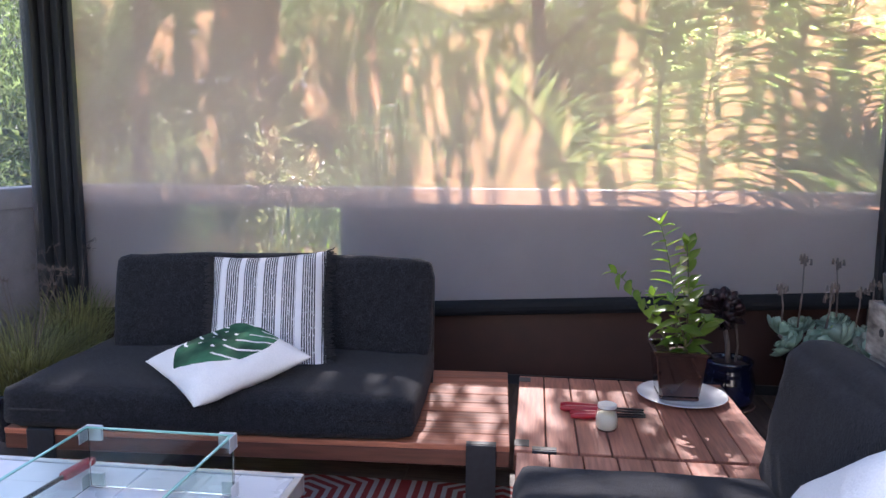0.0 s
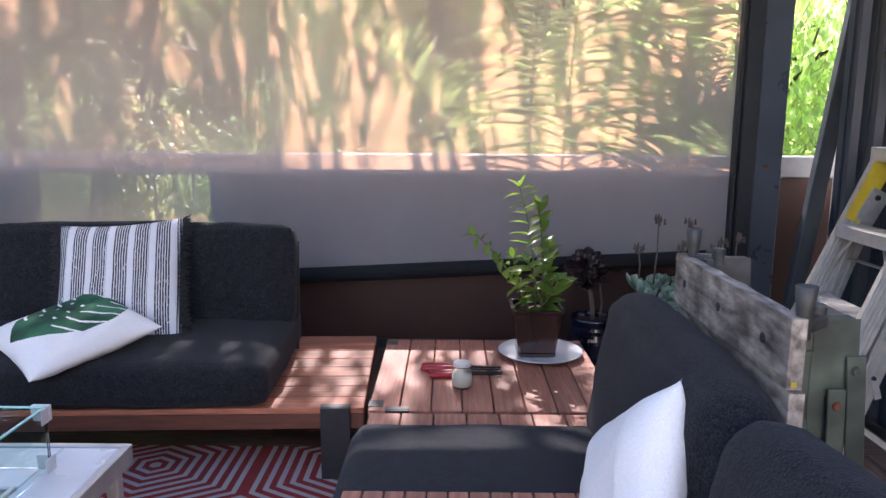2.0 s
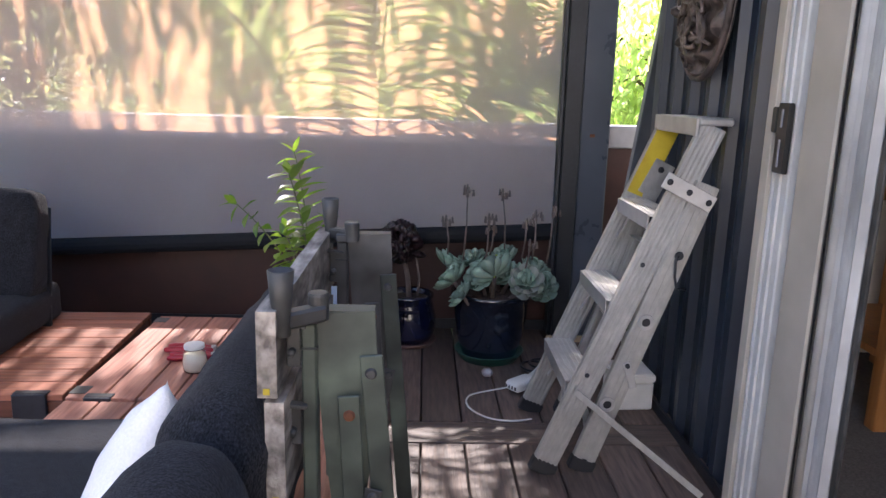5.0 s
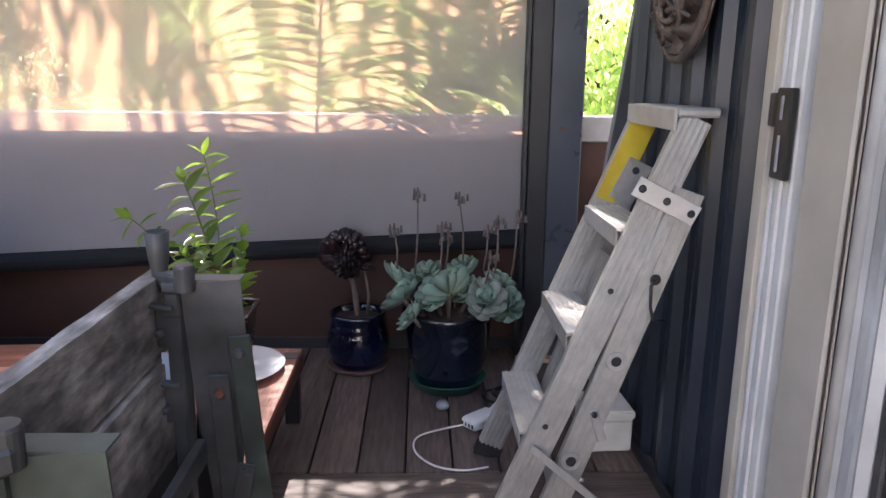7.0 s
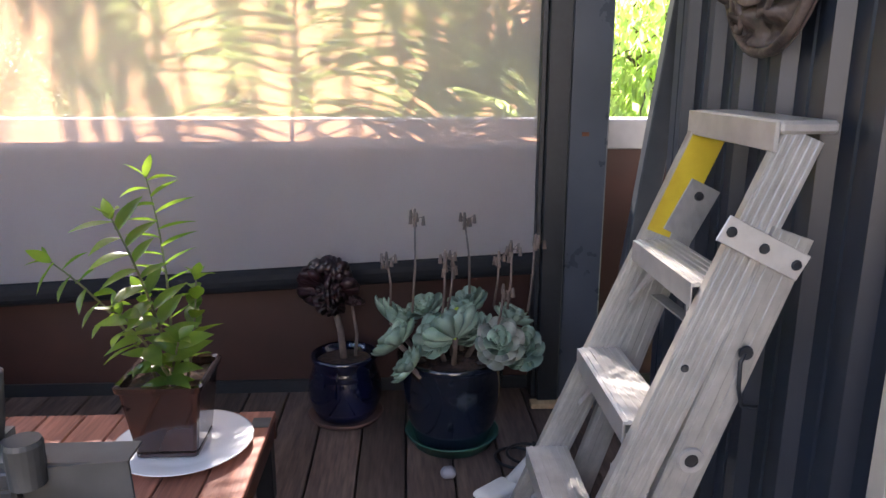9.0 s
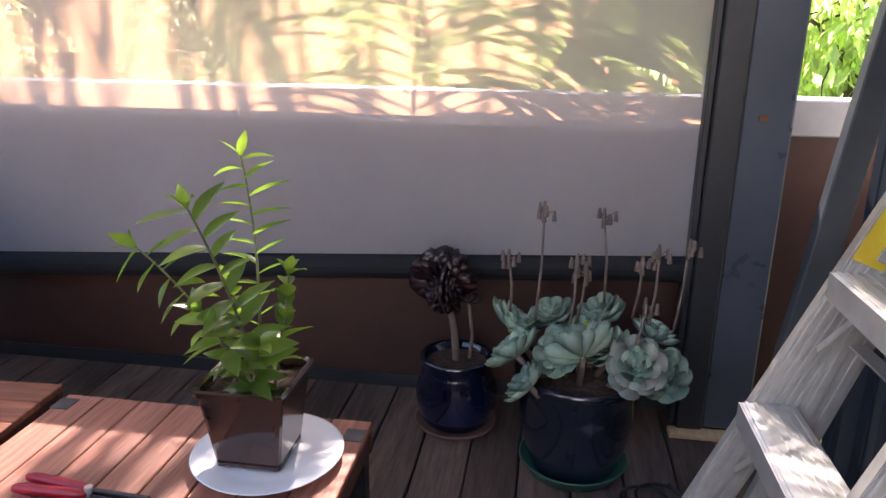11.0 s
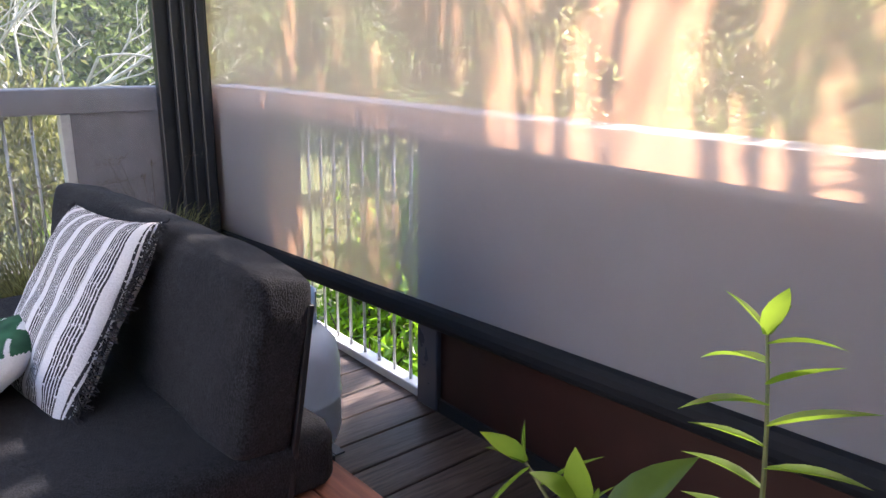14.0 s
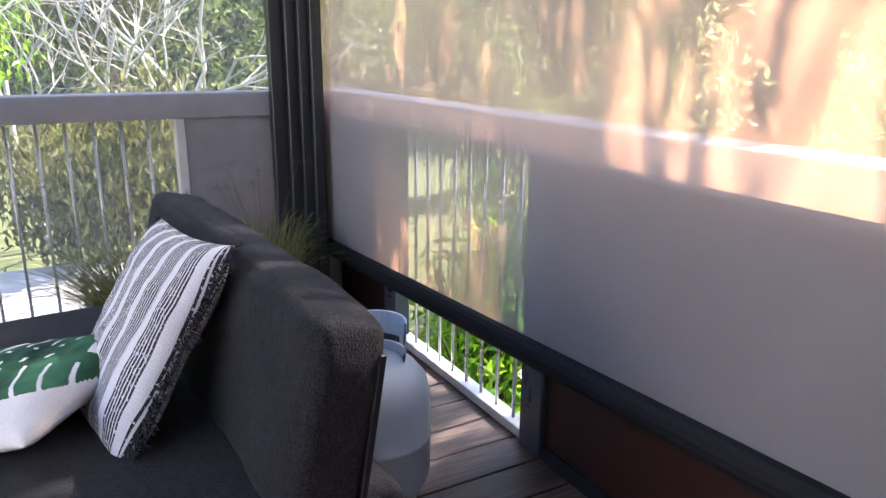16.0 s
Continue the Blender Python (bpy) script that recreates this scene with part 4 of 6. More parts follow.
def secateurs(m):
    t = thing("secateurs", m, "red-handled garden snips lying on the slats", "secateurs", "snips on the table")
    for s in (-1, 1):
        part("handle", rounded_block(0.12, 0.016, 0.014, 0.006, 0.002, 5, 0.0), RED_PLASTIC, t, "glossy red grip", smooth=True, m=pose(-0.06, s * 0.011, 0.009, 0, 0, s * -4))
        part("blade", bx(bmesh.new(), 0.0, 0.1, s * 0.002 - 0.004 if s > 0 else -0.006, 0.006 if s > 0 else 0.004 - 0.002, 0.004 + (s + 1) * 0.003, 0.009 + (s + 1) * 0.003), BLACK_PLASTIC, t, "dark steel blade", bevel=0.0015)
    part("pivot", lathe(bmesh.new(), [(0, 0.019), (0.006, 0.019), (0.007, 0.016), (0.007, 0.003), (0, 0.003)], seg=12), ALU_CLEAN, t)
    return t


secateurs(pose(0.455, 2.2, TZ, 0, 0, -3) @ Matrix.Scale(1.4, 4))
secateurs(pose(0.47, 2.14, TZ, 0, 0, 4) @ Matrix.Scale(1.25, 4))


# ---- pots by the balustrade ----
def rosette(parent, name, c, r, tilt, rng, rows, per, material, core=None, label=""):
    """A succulent rosette: a bud with thick spoon leaves round it, each a piece of its own."""
    base = Matrix.Translation(c) @ Euler((tilt[0], tilt[1], rng.uniform(0, 6))).to_matrix().to_4x4()
    bud = part(name, lathe(bmesh.new(), [(0, r * 0.42), (r * 0.05, r * 0.36), (r * 0.09, r * 0.2), (r * 0.05, 0.0), (0, -r * 0.03)], seg=8), core or material, parent, label, smooth=True, m=base)
    for k in range(rows):
        s = k / max(rows - 1, 1)
        el = radians(14 + 56 * s)
        n = max(4, per - k)
        for i in range(n):
            a = 2 * math.pi * (i + 0.5 * (k % 2)) / n + rng.uniform(-0.12, 0.12)
            ln = r * (1 - 0.52 * s) * rng.uniform(0.88, 1.1)
            w = ln * 0.64
            bm = bmesh.new()
            rows_v = []
            for q, ww, up in ((0.0, 0.25, 0.0), (0.3, 0.6, 0.0), (0.6, 0.95, 0.03), (0.82, 0.98, 0.09), (0.95, 0.62, 0.15), (1.0, 0.06, 0.2)):
                d = ln * (0.1 + 0.9 * q)
                mid = Vector((math.cos(a) * math.cos(el) * d, math.sin(a) * math.cos(el) * d, math.sin(el) * d * 0.9 + ln * up + r * 0.12 * s))
                sd = Vector((-math.sin(a), math.cos(a), 0)) * w * ww / 2
                lift = Vector((0, 0, ln * 0.08 * ww))
                th = Vector((0, 0, -ln * 0.1 * ww))
                rows_v.append([bm.verts.new(v) for v in (mid + sd + lift, mid, mid - sd + lift, mid + th)])
            for p, q in zip(rows_v, rows_v[1:]):
                for u, v in ((0, 1), (1, 2), (2, 3), (3, 0)):
                    bm.faces.new((p[u], p[v], q[v], q[u]))
            part("leaf", bm, core if core and s > 0.4 else material, bud, smooth=True)
    return bud


rng = random.Random(5)
big = thing("succulent_pot", pose(1.495, 2.895, 0.001) @ Matrix.Diagonal((1, 1, 1.1, 1)), "dark blue glazed pot full of grey-green rosette succulents", "potted plant")
part("saucer", lathe(bmesh.new(), [(0, 0.0), (0.13, 0.0), (0.155, 0.035), (0.158, 0.036), (0.152, 0.038), (0.13, 0.012), (0, 0.012)], seg=40), SAUCER_GREEN, big, "green plastic saucer", smooth=True)
part("pot", lathe(bmesh.new(), [(0, 0.013), (0.12, 0.013), (0.128, 0.03), (0.15, 0.1), (0.165, 0.2), (0.17, 0.262), (0.18, 0.268), (0.182, 0.285), (0.176, 0.29), (0.163, 0.286), (0.16, 0.25), (0, 0.25)], seg=44), POT_TEAL, big, "dark blue glazed pot", smooth=True)
bm = lathe(bmesh.new(), [(0, 0.275), (0.08, 0.272), (0.158, 0.262)], seg=40)
part("soil", bm, SOIL, big, smooth=True)
ROS = [(0.0, -0.13, 0.415, 0.118, 1), (-0.17, -0.06, 0.375, 0.1, 0), (-0.13, -0.15, 0.335, 0.085, 0), (-0.2, 0.02, 0.42, 0.1, 0), (0.14, -0.1, 0.375, 0.1, 2), (0.225, -0.07, 0.35, 0.095, 0), (0.0, 0.0, 0.40, 0.1, 0),
       (0.06, 0.09, 0.435, 0.1, 0), (-0.08, 0.1, 0.42, 0.09, 0), (0.2, 0.06, 0.40, 0.09, 0), (-0.05, -0.07, 0.39, 0.09, 0), (0.08, -0.02, 0.385, 0.085, 0)]
for x, y, z, r, kind in ROS:
    z -= 0.045
    rosette(big, "rosette", Vector((x, y, z)), r * 0.84, (0.6 - y * 1.8 if y < 0.03 else 0.35, x * 1.6), rng, 5, 9, L_PINK if kind == 2 else L_ROSETTE, L_LIME if kind == 1 else (L_ROSETTE if kind == 2 else None), "grey-green rosette with a lime heart" if kind == 1 else "")
    part("rosette_stem", tube(bmesh.new(), [(x * 0.5, y * 0.5, 0.26), (x * 0.85, y * 0.85, z - 0.03), (x, y, z)], 0.009, seg=6), STALK, big, smooth=True)
STK = [(-0.2, 0.0, 0.42, -0.21, -0.0, 0.575), (-0.13, 0.0, 0.41, -0.12, 0.0, 0.70), (-0.04, -0.08, 0.4, -0.03, -0.08, 0.60), (0.06, 0.07, 0.44, 0.04, 0.06, 0.68), (0.14, 0.06, 0.41, 0.155, 0.06, 0.56), (0.18, 0.02, 0.4, 0.19, 0.02, 0.60), (0.25, 0.03, 0.4, 0.265, 0.03, 0.62), (0.13, -0.1, 0.38, 0.15, -0.1, 0.5), (-0.02, -0.02, 0.41, 0.0, -0.02, 0.55)]
for x, y, z, x2, y2, z2 in STK:
    top = Vector((x2, y2, z2))
    pts = [Vector((x, y, z)), Vector((x * 0.6 + x2 * 0.4 + 0.006, y, z + (z2 - z) * 0.5)), top]
    st = part("flower_stalk", tube(bmesh.new(), pts, 0.0042, 0.003, seg=6), STALK, big, "dull pink flower stalk", smooth=True)
    bm = bmesh.new()
    for k in range(7):
        a = rng.uniform(0, 6.28)
        q = top + Vector((0.016 * math.cos(a) * (k % 3), 0.014 * math.sin(a), -0.004 * k + 0.01))
        tube(bm, [top - Vector((0, 0, 0.01)), q + Vector((0, 0, 0.006))], 0.0012, seg=4)
        tube(bm, [q + Vector((0, 0, 0.008)), q - Vector((0, 0, 0.004)), q - Vector((0, 0, 0.018))], 0.0035, 0.007, seg=6)
    part("flower_head", bm, STALK, st, "drooping pale buds", smooth=True)

small = thing("aeonium_pot", pose(1.125, 3.085, 0.001), "black-purple aeonium in a round cobalt glazed pot", "potted plant")
part("saucer", lathe(bmesh.new(), [(0, 0), (0.12, 0), (0.135, 0.018), (0.13, 0.02), (0.115, 0.009), (0, 0.009)], seg=36), TERRACOTTA, small, "dull terracotta saucer", smooth=True)
prof = [(0, 0.01), (0.095, 0.01), (0.105, 0.02)]
for k in range(9):
    z = 0.03 + 0.017 * k
    rr = 0.105 + 0.022 * math.sin(math.pi * (k + 1) / 10.5)
    prof += [(rr, z), (rr + 0.0035, z + 0.008)]
prof += [(0.112, 0.195), (0.108, 0.215), (0.116, 0.228), (0.116, 0.24), (0.108, 0.243), (0.1, 0.235), (0.098, 0.21), (0, 0.21)]
part("pot", lathe(bmesh.new(), prof, seg=44), POT_BLUE, small, "ribbed cobalt glazed pot", smooth=True)
part("soil", lathe(bmesh.new(), [(0, 0.222), (0.05, 0.22), (0.098, 0.214)], seg=30), SOIL, small, smooth=True)
part("stem", tube(bmesh.new(), [(0.0, 0, 0.2), (-0.01, 0, 0.32), (-0.045, 0.0, 0.49)], 0.013, 0.01, seg=10), STALK, small, "bare woody stem", smooth=True)
part("stem", tube(bmesh.new(), [(0.035, 0.02, 0.2), (0.045, 0.02, 0.3), (0.03, 0.02, 0.41)], 0.006, 0.005, seg=8), STALK, small, smooth=True)
for c, r, tl in (((-0.055, -0.01, 0.49), 0.1, (0.5, -0.5)), ((-0.06, -0.01, 0.51), 0.085, (0.9, -0.2)), ((-0.04, 0.0, 0.485), 0.1, (0.2, 0.8)), ((-0.05, -0.02, 0.47), 0.09, (1.5, 0.2)), ((-0.07, 0.0, 0.47), 0.085, (0.3, -1.4)), ((-0.035, 0.0, 0.465), 0.085, (0.4, 1.5)), ((-0.05, 0.0, 0.515), 0.07, (0.5, 0.3)), ((0.03, 0.02, 0.41), 0.045, (0, 0.2))):
    rosette(small, "rosette", Vector(c), r, tl, rng, 6, 14, L_BLACK, None, "near-black aeonium rosette")

stone = part("pebble", rounded_block(0.045, 0.04, 0.03, 0.014, 0.004, 6, 0.004, 3), CAP_GREY, smooth=True, m=pose(1.47, 2.66, 0.018))
tagged(stone, "small pale pebble on the deck", "pebble")


# ---- stepladder ----
def ladder():
    t = thing("stepladder", None, "worn folded aluminium stepladder leaning on the cladding", "ladder")
    near0, near1 = Vector((1.572, 1.868, 0.0)), Vector((2.04, 1.925, 1.10))
    far0, far1 = Vector((1.597, 2.325, 0.0)), Vector((2.03, 2.272, 1.10))

    def rail(name, p, q, w, th, flutes, label=""):
        d = (q - p).normalized()
        s = Vector((0, 1, 0))
        u = d.cross(s).normalized()
        s = u.cross(d)
        m = Matrix((u, s, d)).transposed().to_4x4()
        m.translation = p
        ln = (q - p).length
        bm = bmesh.new()
        bx(bm, -w / 2, w / 2, -th / 2, -th / 2 + 0.003, 0.03, ln)
        ob = part(name, bm, ALU, t, label)
        ob.matrix_basis = m
        for sgn in (-1, 1):
            part("rail_flange", bx(bmesh.new(), sgn * w / 2 - 0.0015, sgn * w / 2 + 0.0015, -th / 2 + 0.0031, th / 2, 0.03, ln), ALU, ob)
        for k in range(flutes):
            x = -w / 2 + w * (k + 0.5) / flutes
            part("rail_rib", bx(bmesh.new(), x - w / flutes * 0.28, x + w / flutes * 0.28, -th / 2 - 0.004, -th / 2 - 0.0002, 0.03, ln), ALU, ob, bevel=0.0015)
        part("foot", bx(bmesh.new(), -w / 2 - 0.006, w / 2 + 0.006, -th / 2 - 0.006, th / 2 + 0.004, 0.0, 0.045), RUBBER, ob, "black rubber foot", bevel=0.004)
        return ob, m

    rail("front_rail", near0, near1, 0.075, 0.024, 5)
    far, fm = rail("front_rail", far0, far1, 0.075, 0.024, 5)
    b0, b1 = Vector((1.70, 1.885, 0.0)), Vector((2.03, 1.9, 0.93))
    rear, rm = rail("rear_rail", b0, b1, 0.072, 0.022, 2)
    c0, c1 = Vector((1.725, 2.31, 0.0)), Vector((2.0, 2.275, 0.93))
    rail("rear_rail", c0, c1, 0.06, 0.022, 2)
    part("yellow_label", bx(bmesh.new(), -0.0365, 0.0365, -0.0168, -0.0164, 0.91, 1.172), YELLOW, far, "yellow safety label")
    bm = bmesh.new()
    bx(bm, 1.99, 2.095, 1.903, 2.292, 1.102, 1.125)
    top = part("top_cap", bm, ALU_CLEAN, t, "flat pale aluminium top step", bevel=0.006)
    part("cap_lip", bx(bmesh.new(), 1.98, 1.989, 1.903, 2.292, 1.072, 1.124), ALU_CLEAN, top, bevel=0.002)
    for z in (0.828, 0.562, 0.298):
        s = z / 1.1
        a, b = near0.lerp(near1, s), far0.lerp(far1, s)
        st = part("step", bx(bmesh.new(), a.x - 0.055, a.x + 0.045, a.y + 0.014, b.y - 0.014, z - 0.004, z + 0.004), ALU_CLEAN, t, "ridged aluminium tread", bevel=0.0015)
        part("step_lip", bx(bmesh.new(), a.x - 0.058, a.x - 0.0552, a.y + 0.014, b.y - 0.014, z - 0.042, z + 0.004), ALU_CLEAN, st)
        for k in range(6):
            x = a.x - 0.048 + k * 0.016
            part("tread_ridge", bx(bmesh.new(), x, x + 0.006, a.y + 0.015, b.y - 0.015, z + 0.0041, z + 0.0065), ALU_CLEAN, st)
        for k, (p, q) in enumerate(((a, b), (b, a))):
            mid = p.lerp(q, 0.32)
            part("step_stay", beam(bmesh.new(), (p.x - 0.01 - 0.045, p.y + (0.016 if k == 0 else -0.016), z - 0.14), (mid.x - 0.02, mid.y, z - 0.006), 0.012, 0.003, up=(1, 0, 0)), ALU_CLEAN, t)
    for z in (0.12, 0.42, 0.7):
        s = z / 0.93
        a, b = b0.lerp(b1, s), c0.lerp(c1, s)
        part("rear_bar", beam(bmesh.new(), (a.x, a.y + 0.012, a.z), (b.x, b.y - 0.012, b.z), 0.03, 0.004), ALU, t)
        part("rear_stay", beam(bmesh.new(), (a.x, a.y + 0.013, a.z - 0.1), (a.x + 0.01, a.y + 0.2, a.z + 0.0), 0.016, 0.004), ALU_CLEAN, t)
    # bracket on the far side above the top tread, with its dark bolt
    br = part("far_bracket", beam(bmesh.new(), (1.965, 2.262, 0.845), (2.02, 2.258, 0.96), 0.004, 0.075, up=(1, 0, 0)), ALU, t, "stained aluminium bracket", bevel=0.001)
    part("bolt", lathe(bmesh.new(), [(0, 0.008), (0.009, 0.007), (0.011, 0.0)], seg=12), STEEL_DARK, br, m=pose(2.005, 2.256, 0.935, 90, 0, 0))
    # hinge plate, hook, eye and catch on the near side
    hp = part("hinge_plate", beam(bmesh.new(), (1.895, 1.882, 0.945), (2.045, 1.878, 0.87), 0.004, 0.05, up=(0, 0, 1)), ALU_CLEAN, t, "riveted hinge plate", bevel=0.0015)
    for s in (0.1, 0.5, 0.9):
        p = Vector((1.895, 1.88, 0.945)).lerp(Vector((2.045, 1.876, 0.87)), s)
        part("rivet", lathe(bmesh.new(), [(0, 0.005), (0.008, 0.004), (0.01, 0.0)], seg=10), STEEL_DARK, hp, m=pose(p.x, p.y - 0.002, p.z, 90, 0, 0))
    hk = part("hook", tube(bmesh.new(), [(1.955, 1.874, 0.715), (1.945, 1.868, 0.7), (1.947, 1.868, 0.65), (1.955, 1.868, 0.615), (1.985, 1.868, 0.612)], 0.004, seg=6), STEEL_DARK, t, "dark wire hook", smooth=True)
    part("washer", lathe(bmesh.new(), [(0, 0.004), (0.012, 0.004), (0.014, 0.0)], seg=12), STEEL_DARK, hk, m=pose(1.957, 1.875, 0.715, 90, 0, 0))
    for p in ((1.873, 1.872, 0.505), (1.772, 1.868, 0.235)):
        e = part("eyelet", lathe(bmesh.new(), [(0.014, 0.005), (0.024, 0.005), (0.026, 0.0), (0.014, 0.0)], seg=16), ALU_CLEAN, t, "oval riveted eyelet", m=pose(*p, 90, 0, 0))
        part("eyelet_hole", lathe(bmesh.new(), [(0, 0.002), (0.0135, 0.002), (0.0135, 0.0)], seg=14), RUBBER, e)
    ct = part("catch", beam(bmesh.new(), (1.822, 1.87, 0.375), (1.85, 1.868, 0.29), 0.006, 0.024, up=(1, 0, 0)), ALU_CLEAN, t, "small pivoting catch", bevel=0.002)
    part("catch_bolt", lathe(bmesh.new(), [(0, 0.008), (0.007, 0.007), (0.008, 0.0)], seg=10), STEEL_DARK, ct, m=pose(1.825, 1.865, 0.365, 90, 0, 0))
    part("stay_bar", beam(bmesh.new(), (1.665, 1.845, 0.285), (2.03, 1.7, 0.02), 0.006, 0.02), ALU, t, "flat aluminium stay bar", bevel=0.001)
    for s in (0.62, 0.3):
        p = near0.lerp(near1, s)
        part("rivet", lathe(bmesh.new(), [(0, 0.005), (0.006, 0.004), (0.008, 0.0)], seg=10), STEEL_DARK, t, m=pose(p.x - 0.01, p.y - 0.0165, p.z, 90, 0, 0))


ladder()


# ---- folding workbench behind the second seat ----
def plate_mesh(outline, y, th=0.003):
    """A sheet of metal in the xz plane, cut to an outline."""
    bm = bmesh.new()
    a = [bm.verts.new((x, y - th / 2, z)) for x, z in outline]
    b = [bm.verts.new((x, y + th / 2, z)) for x, z in outline]
    bm.faces.new(a)
    bm.faces.new(b[::-1])
    k = len(outline)
    for i in range(k):
        bm.faces.new((a[i], b[i], b[(i + 1) % k], a[(i + 1) % k]))
    return bm


def rivet_on(parent, x, y, z, r=0.009, material=None):
    return part("rivet", lathe(bmesh.new(), [(0, r * 0.6), (r * 0.7, r * 0.5), (r, 0.0)], seg=12), material or GREY_STEEL, parent, m=pose(x, y, z, 90, 0, 0))


def workbench():
    t = thing("folding_workbench", None, "folded workbench with weathered jaw boards and grey-green steel legs", "workbench")
    for z0, z1, x0, y0, y1 in ((0.765, 0.888, 0.962, 0.70, 1.315), (0.60, 0.757, 0.97, 0.703, 1.305)):
        bm = bmesh.new()
        n = 24
        rows = []
        for k in range(n + 1):
            y = y0 + (y1 - y0) * k / n
            w = 0.0022 * noise.noise(Vector((y * 14, z0 * 9, 1)))
            rows.append([bm.verts.new(p) for p in ((x0, y, z0 + w), (x0 + 0.027, y, z0 - w), (x0 + 0.027 + w * 0.5, y, z1 + w), (x0 + w * 0.6, y, z1 - w * 0.5))])
        for p, q in zip(rows, rows[1:]):
            for k in range(4):
                bm.faces.new((p[k], p[(k + 1) % 4], q[(k + 1) % 4], q[k]))
        bm.faces.new(rows[0][::-1])
        bm.faces.new(rows[-1])
        jw = part("jaw_board", bm, OLD_WOOD, t, "weathered grey plywood jaw")
        part("paint_fleck", bx(bmesh.new(), x0 + 0.008, x0 + 0.017, y0 - 0.0012, y0 - 0.0002, z0 + 0.005, z0 + 0.014), YELLOW, jw, "fleck of yellow paint")
        for y in (0.80, 1.02, 1.24):
            part("dog_hole", lathe(bmesh.new(), [(0, 0.0012), (0.01, 0.0012), (0.01, 0.0)], seg=12), RUBBER, jw, m=pose(x0 - 0.0012, y, (z0 + z1) / 2, 0, -90, 0))
    for y, top, near in ((1.245, 0.884, False), (0.772, 0.864, True)):
        tone = GREEN_STEEL if near else GREY_STEEL
        # end plate, tapering downwards, with a folded top edge
        pl = part("end_plate", plate_mesh([(1.027, top), (1.117, top + 0.006), (1.122, top - 0.1), (1.11, 0.62), (1.098, 0.515), (1.058, 0.515), (1.04, 0.68)], y), tone, t, "folded sheet steel end plate")
        part("plate_flange", bx(bmesh.new(), 1.03, 1.115, y + 0.0018, y + 0.036, top + 0.0015, top + 0.004), tone, pl)
        part("plate_fold", bx(bmesh.new(), 1.024, 1.0268, y - 0.0015, y + 0.03, 0.56, top), tone, pl)
        for x, z in ((1.106, 0.79), (1.077, 0.722)):
            rivet_on(pl, x, y - 0.0016, z, 0.009, RUST if near and x < 1.09 else GREY_STEEL)
        part("nut", lathe(bmesh.new(), [(0, 0.006), (0.008, 0.006), (0.008, 0.0)], seg=6), STEEL_DARK, pl, m=pose(1.106, y - 0.0026, 0.79, 90, 0, 0))
        # clamp channel between jaw and plate, open to the front
        cx0 = 1.012 if near else 1.006
        ch = part("clamp_channel", bx(bmesh.new(), cx0, cx0 + 0.022, y - 0.012, y + 0.016, 0.03, top - 0.012), tone if near else GREY_STEEL, t, "grey steel channel leg", bevel=0.003)
        part("channel_cap", bx(bmesh.new(), cx0 - 0.002, cx0 + 0.026, y - 0.014, y + 0.018, top - 0.0115, top + 0.004), GREY_STEEL, ch, bevel=0.002)
        part("channel_band", bx(bmesh.new(), cx0 - 0.0015, cx0 + 0.0235, y - 0.0135, y + 0.0175, top - 0.05, top - 0.047), STEEL_DARK, ch)
        # arm, cup and knob over the jaw
        kz = 0.914 if not near else 0.898
        part("clamp_arm", beam(bmesh.new(), (0.99, y + (-0.048 if near else 0.028), kz - 0.03), (1.045, y - 0.008, kz - 0.028), 0.026, 0.024), GREY_STEEL, t, bevel=0.004)
        part("knob", lathe(bmesh.new(), [(0, 0), (0.0145, 0.0), (0.0155, 0.036), (0.014, 0.04), (0, 0.0405)], seg=20), GREY_STEEL, t, "grey round knob", m=pose(1.037, y - 0.006, kz - 0.04))
        part("cup", lathe(bmesh.new(), [(0, 0), (0.012, 0), (0.0125, 0.035), (0.015, 0.05), (0.0185, 0.092), (0.0165, 0.093), (0.0125, 0.052), (0, 0.05)], seg=20), GREY_STEEL, t, "grey plastic clamp cup", smooth=True, m=pose(0.9885 if not near else 0.993, y + (-0.05 if near else 0.03), kz - 0.05))
        # brackets that carry the jaws
        for z in (0.862, 0.74):
            bk = part("bracket", bx(bmesh.new(), 0.991, 1.011, y - 0.012, y - 0.004, z - 0.075, z - 0.012), GREY_STEEL, t, bevel=0.002)
            part("bracket_arm", beam(bmesh.new(), (0.975, y - 0.02, z - 0.004), (1.02, y - 0.014, z - 0.012), 0.018, 0.006), GREY_STEEL, bk, bevel=0.001)
            part("bolt", tube(bmesh.new(), [(1.0, y - 0.013, z - 0.05), (1.0, y - 0.028, z - 0.05)], 0.0055, seg=8), GREY_STEEL, bk, smooth=True)
        if not near:
            # added pale strip that brightens the far edge of the lower jaw
            part("jaw_edge_strip", bx(bmesh.new(), 0.993, 1.008, y - 0.003, y + 0.001, 0.7, 0.775), GAS_WHITE, t, "pale blue plastic shim")
        # legs: a broad outer strip, a rear strip and a short link
        lg = part("leg", beam(bmesh.new(), (1.112, y - 0.008, 0.805), (1.176, y - 0.008, 0.02), 0.005, 0.034, up=(1, 0, 0)), GREEN_STEEL, t, "grey-green riveted steel leg", bevel=0.0015)
        rivet_on(lg, 1.112, y - 0.0108, 0.778, 0.009, GREY_STEEL)
        lg2 = part("leg", beam(bmesh.new(), (1.08, y - 0.015, 0.745), (1.115, y - 0.015, 0.02), 0.005, 0.032, up=(1, 0, 0)), tone, t, "grey-green riveted steel leg", bevel=0.0015)
        rivet_on(lg2, 1.081, y - 0.0178, 0.715, 0.009, RUST)
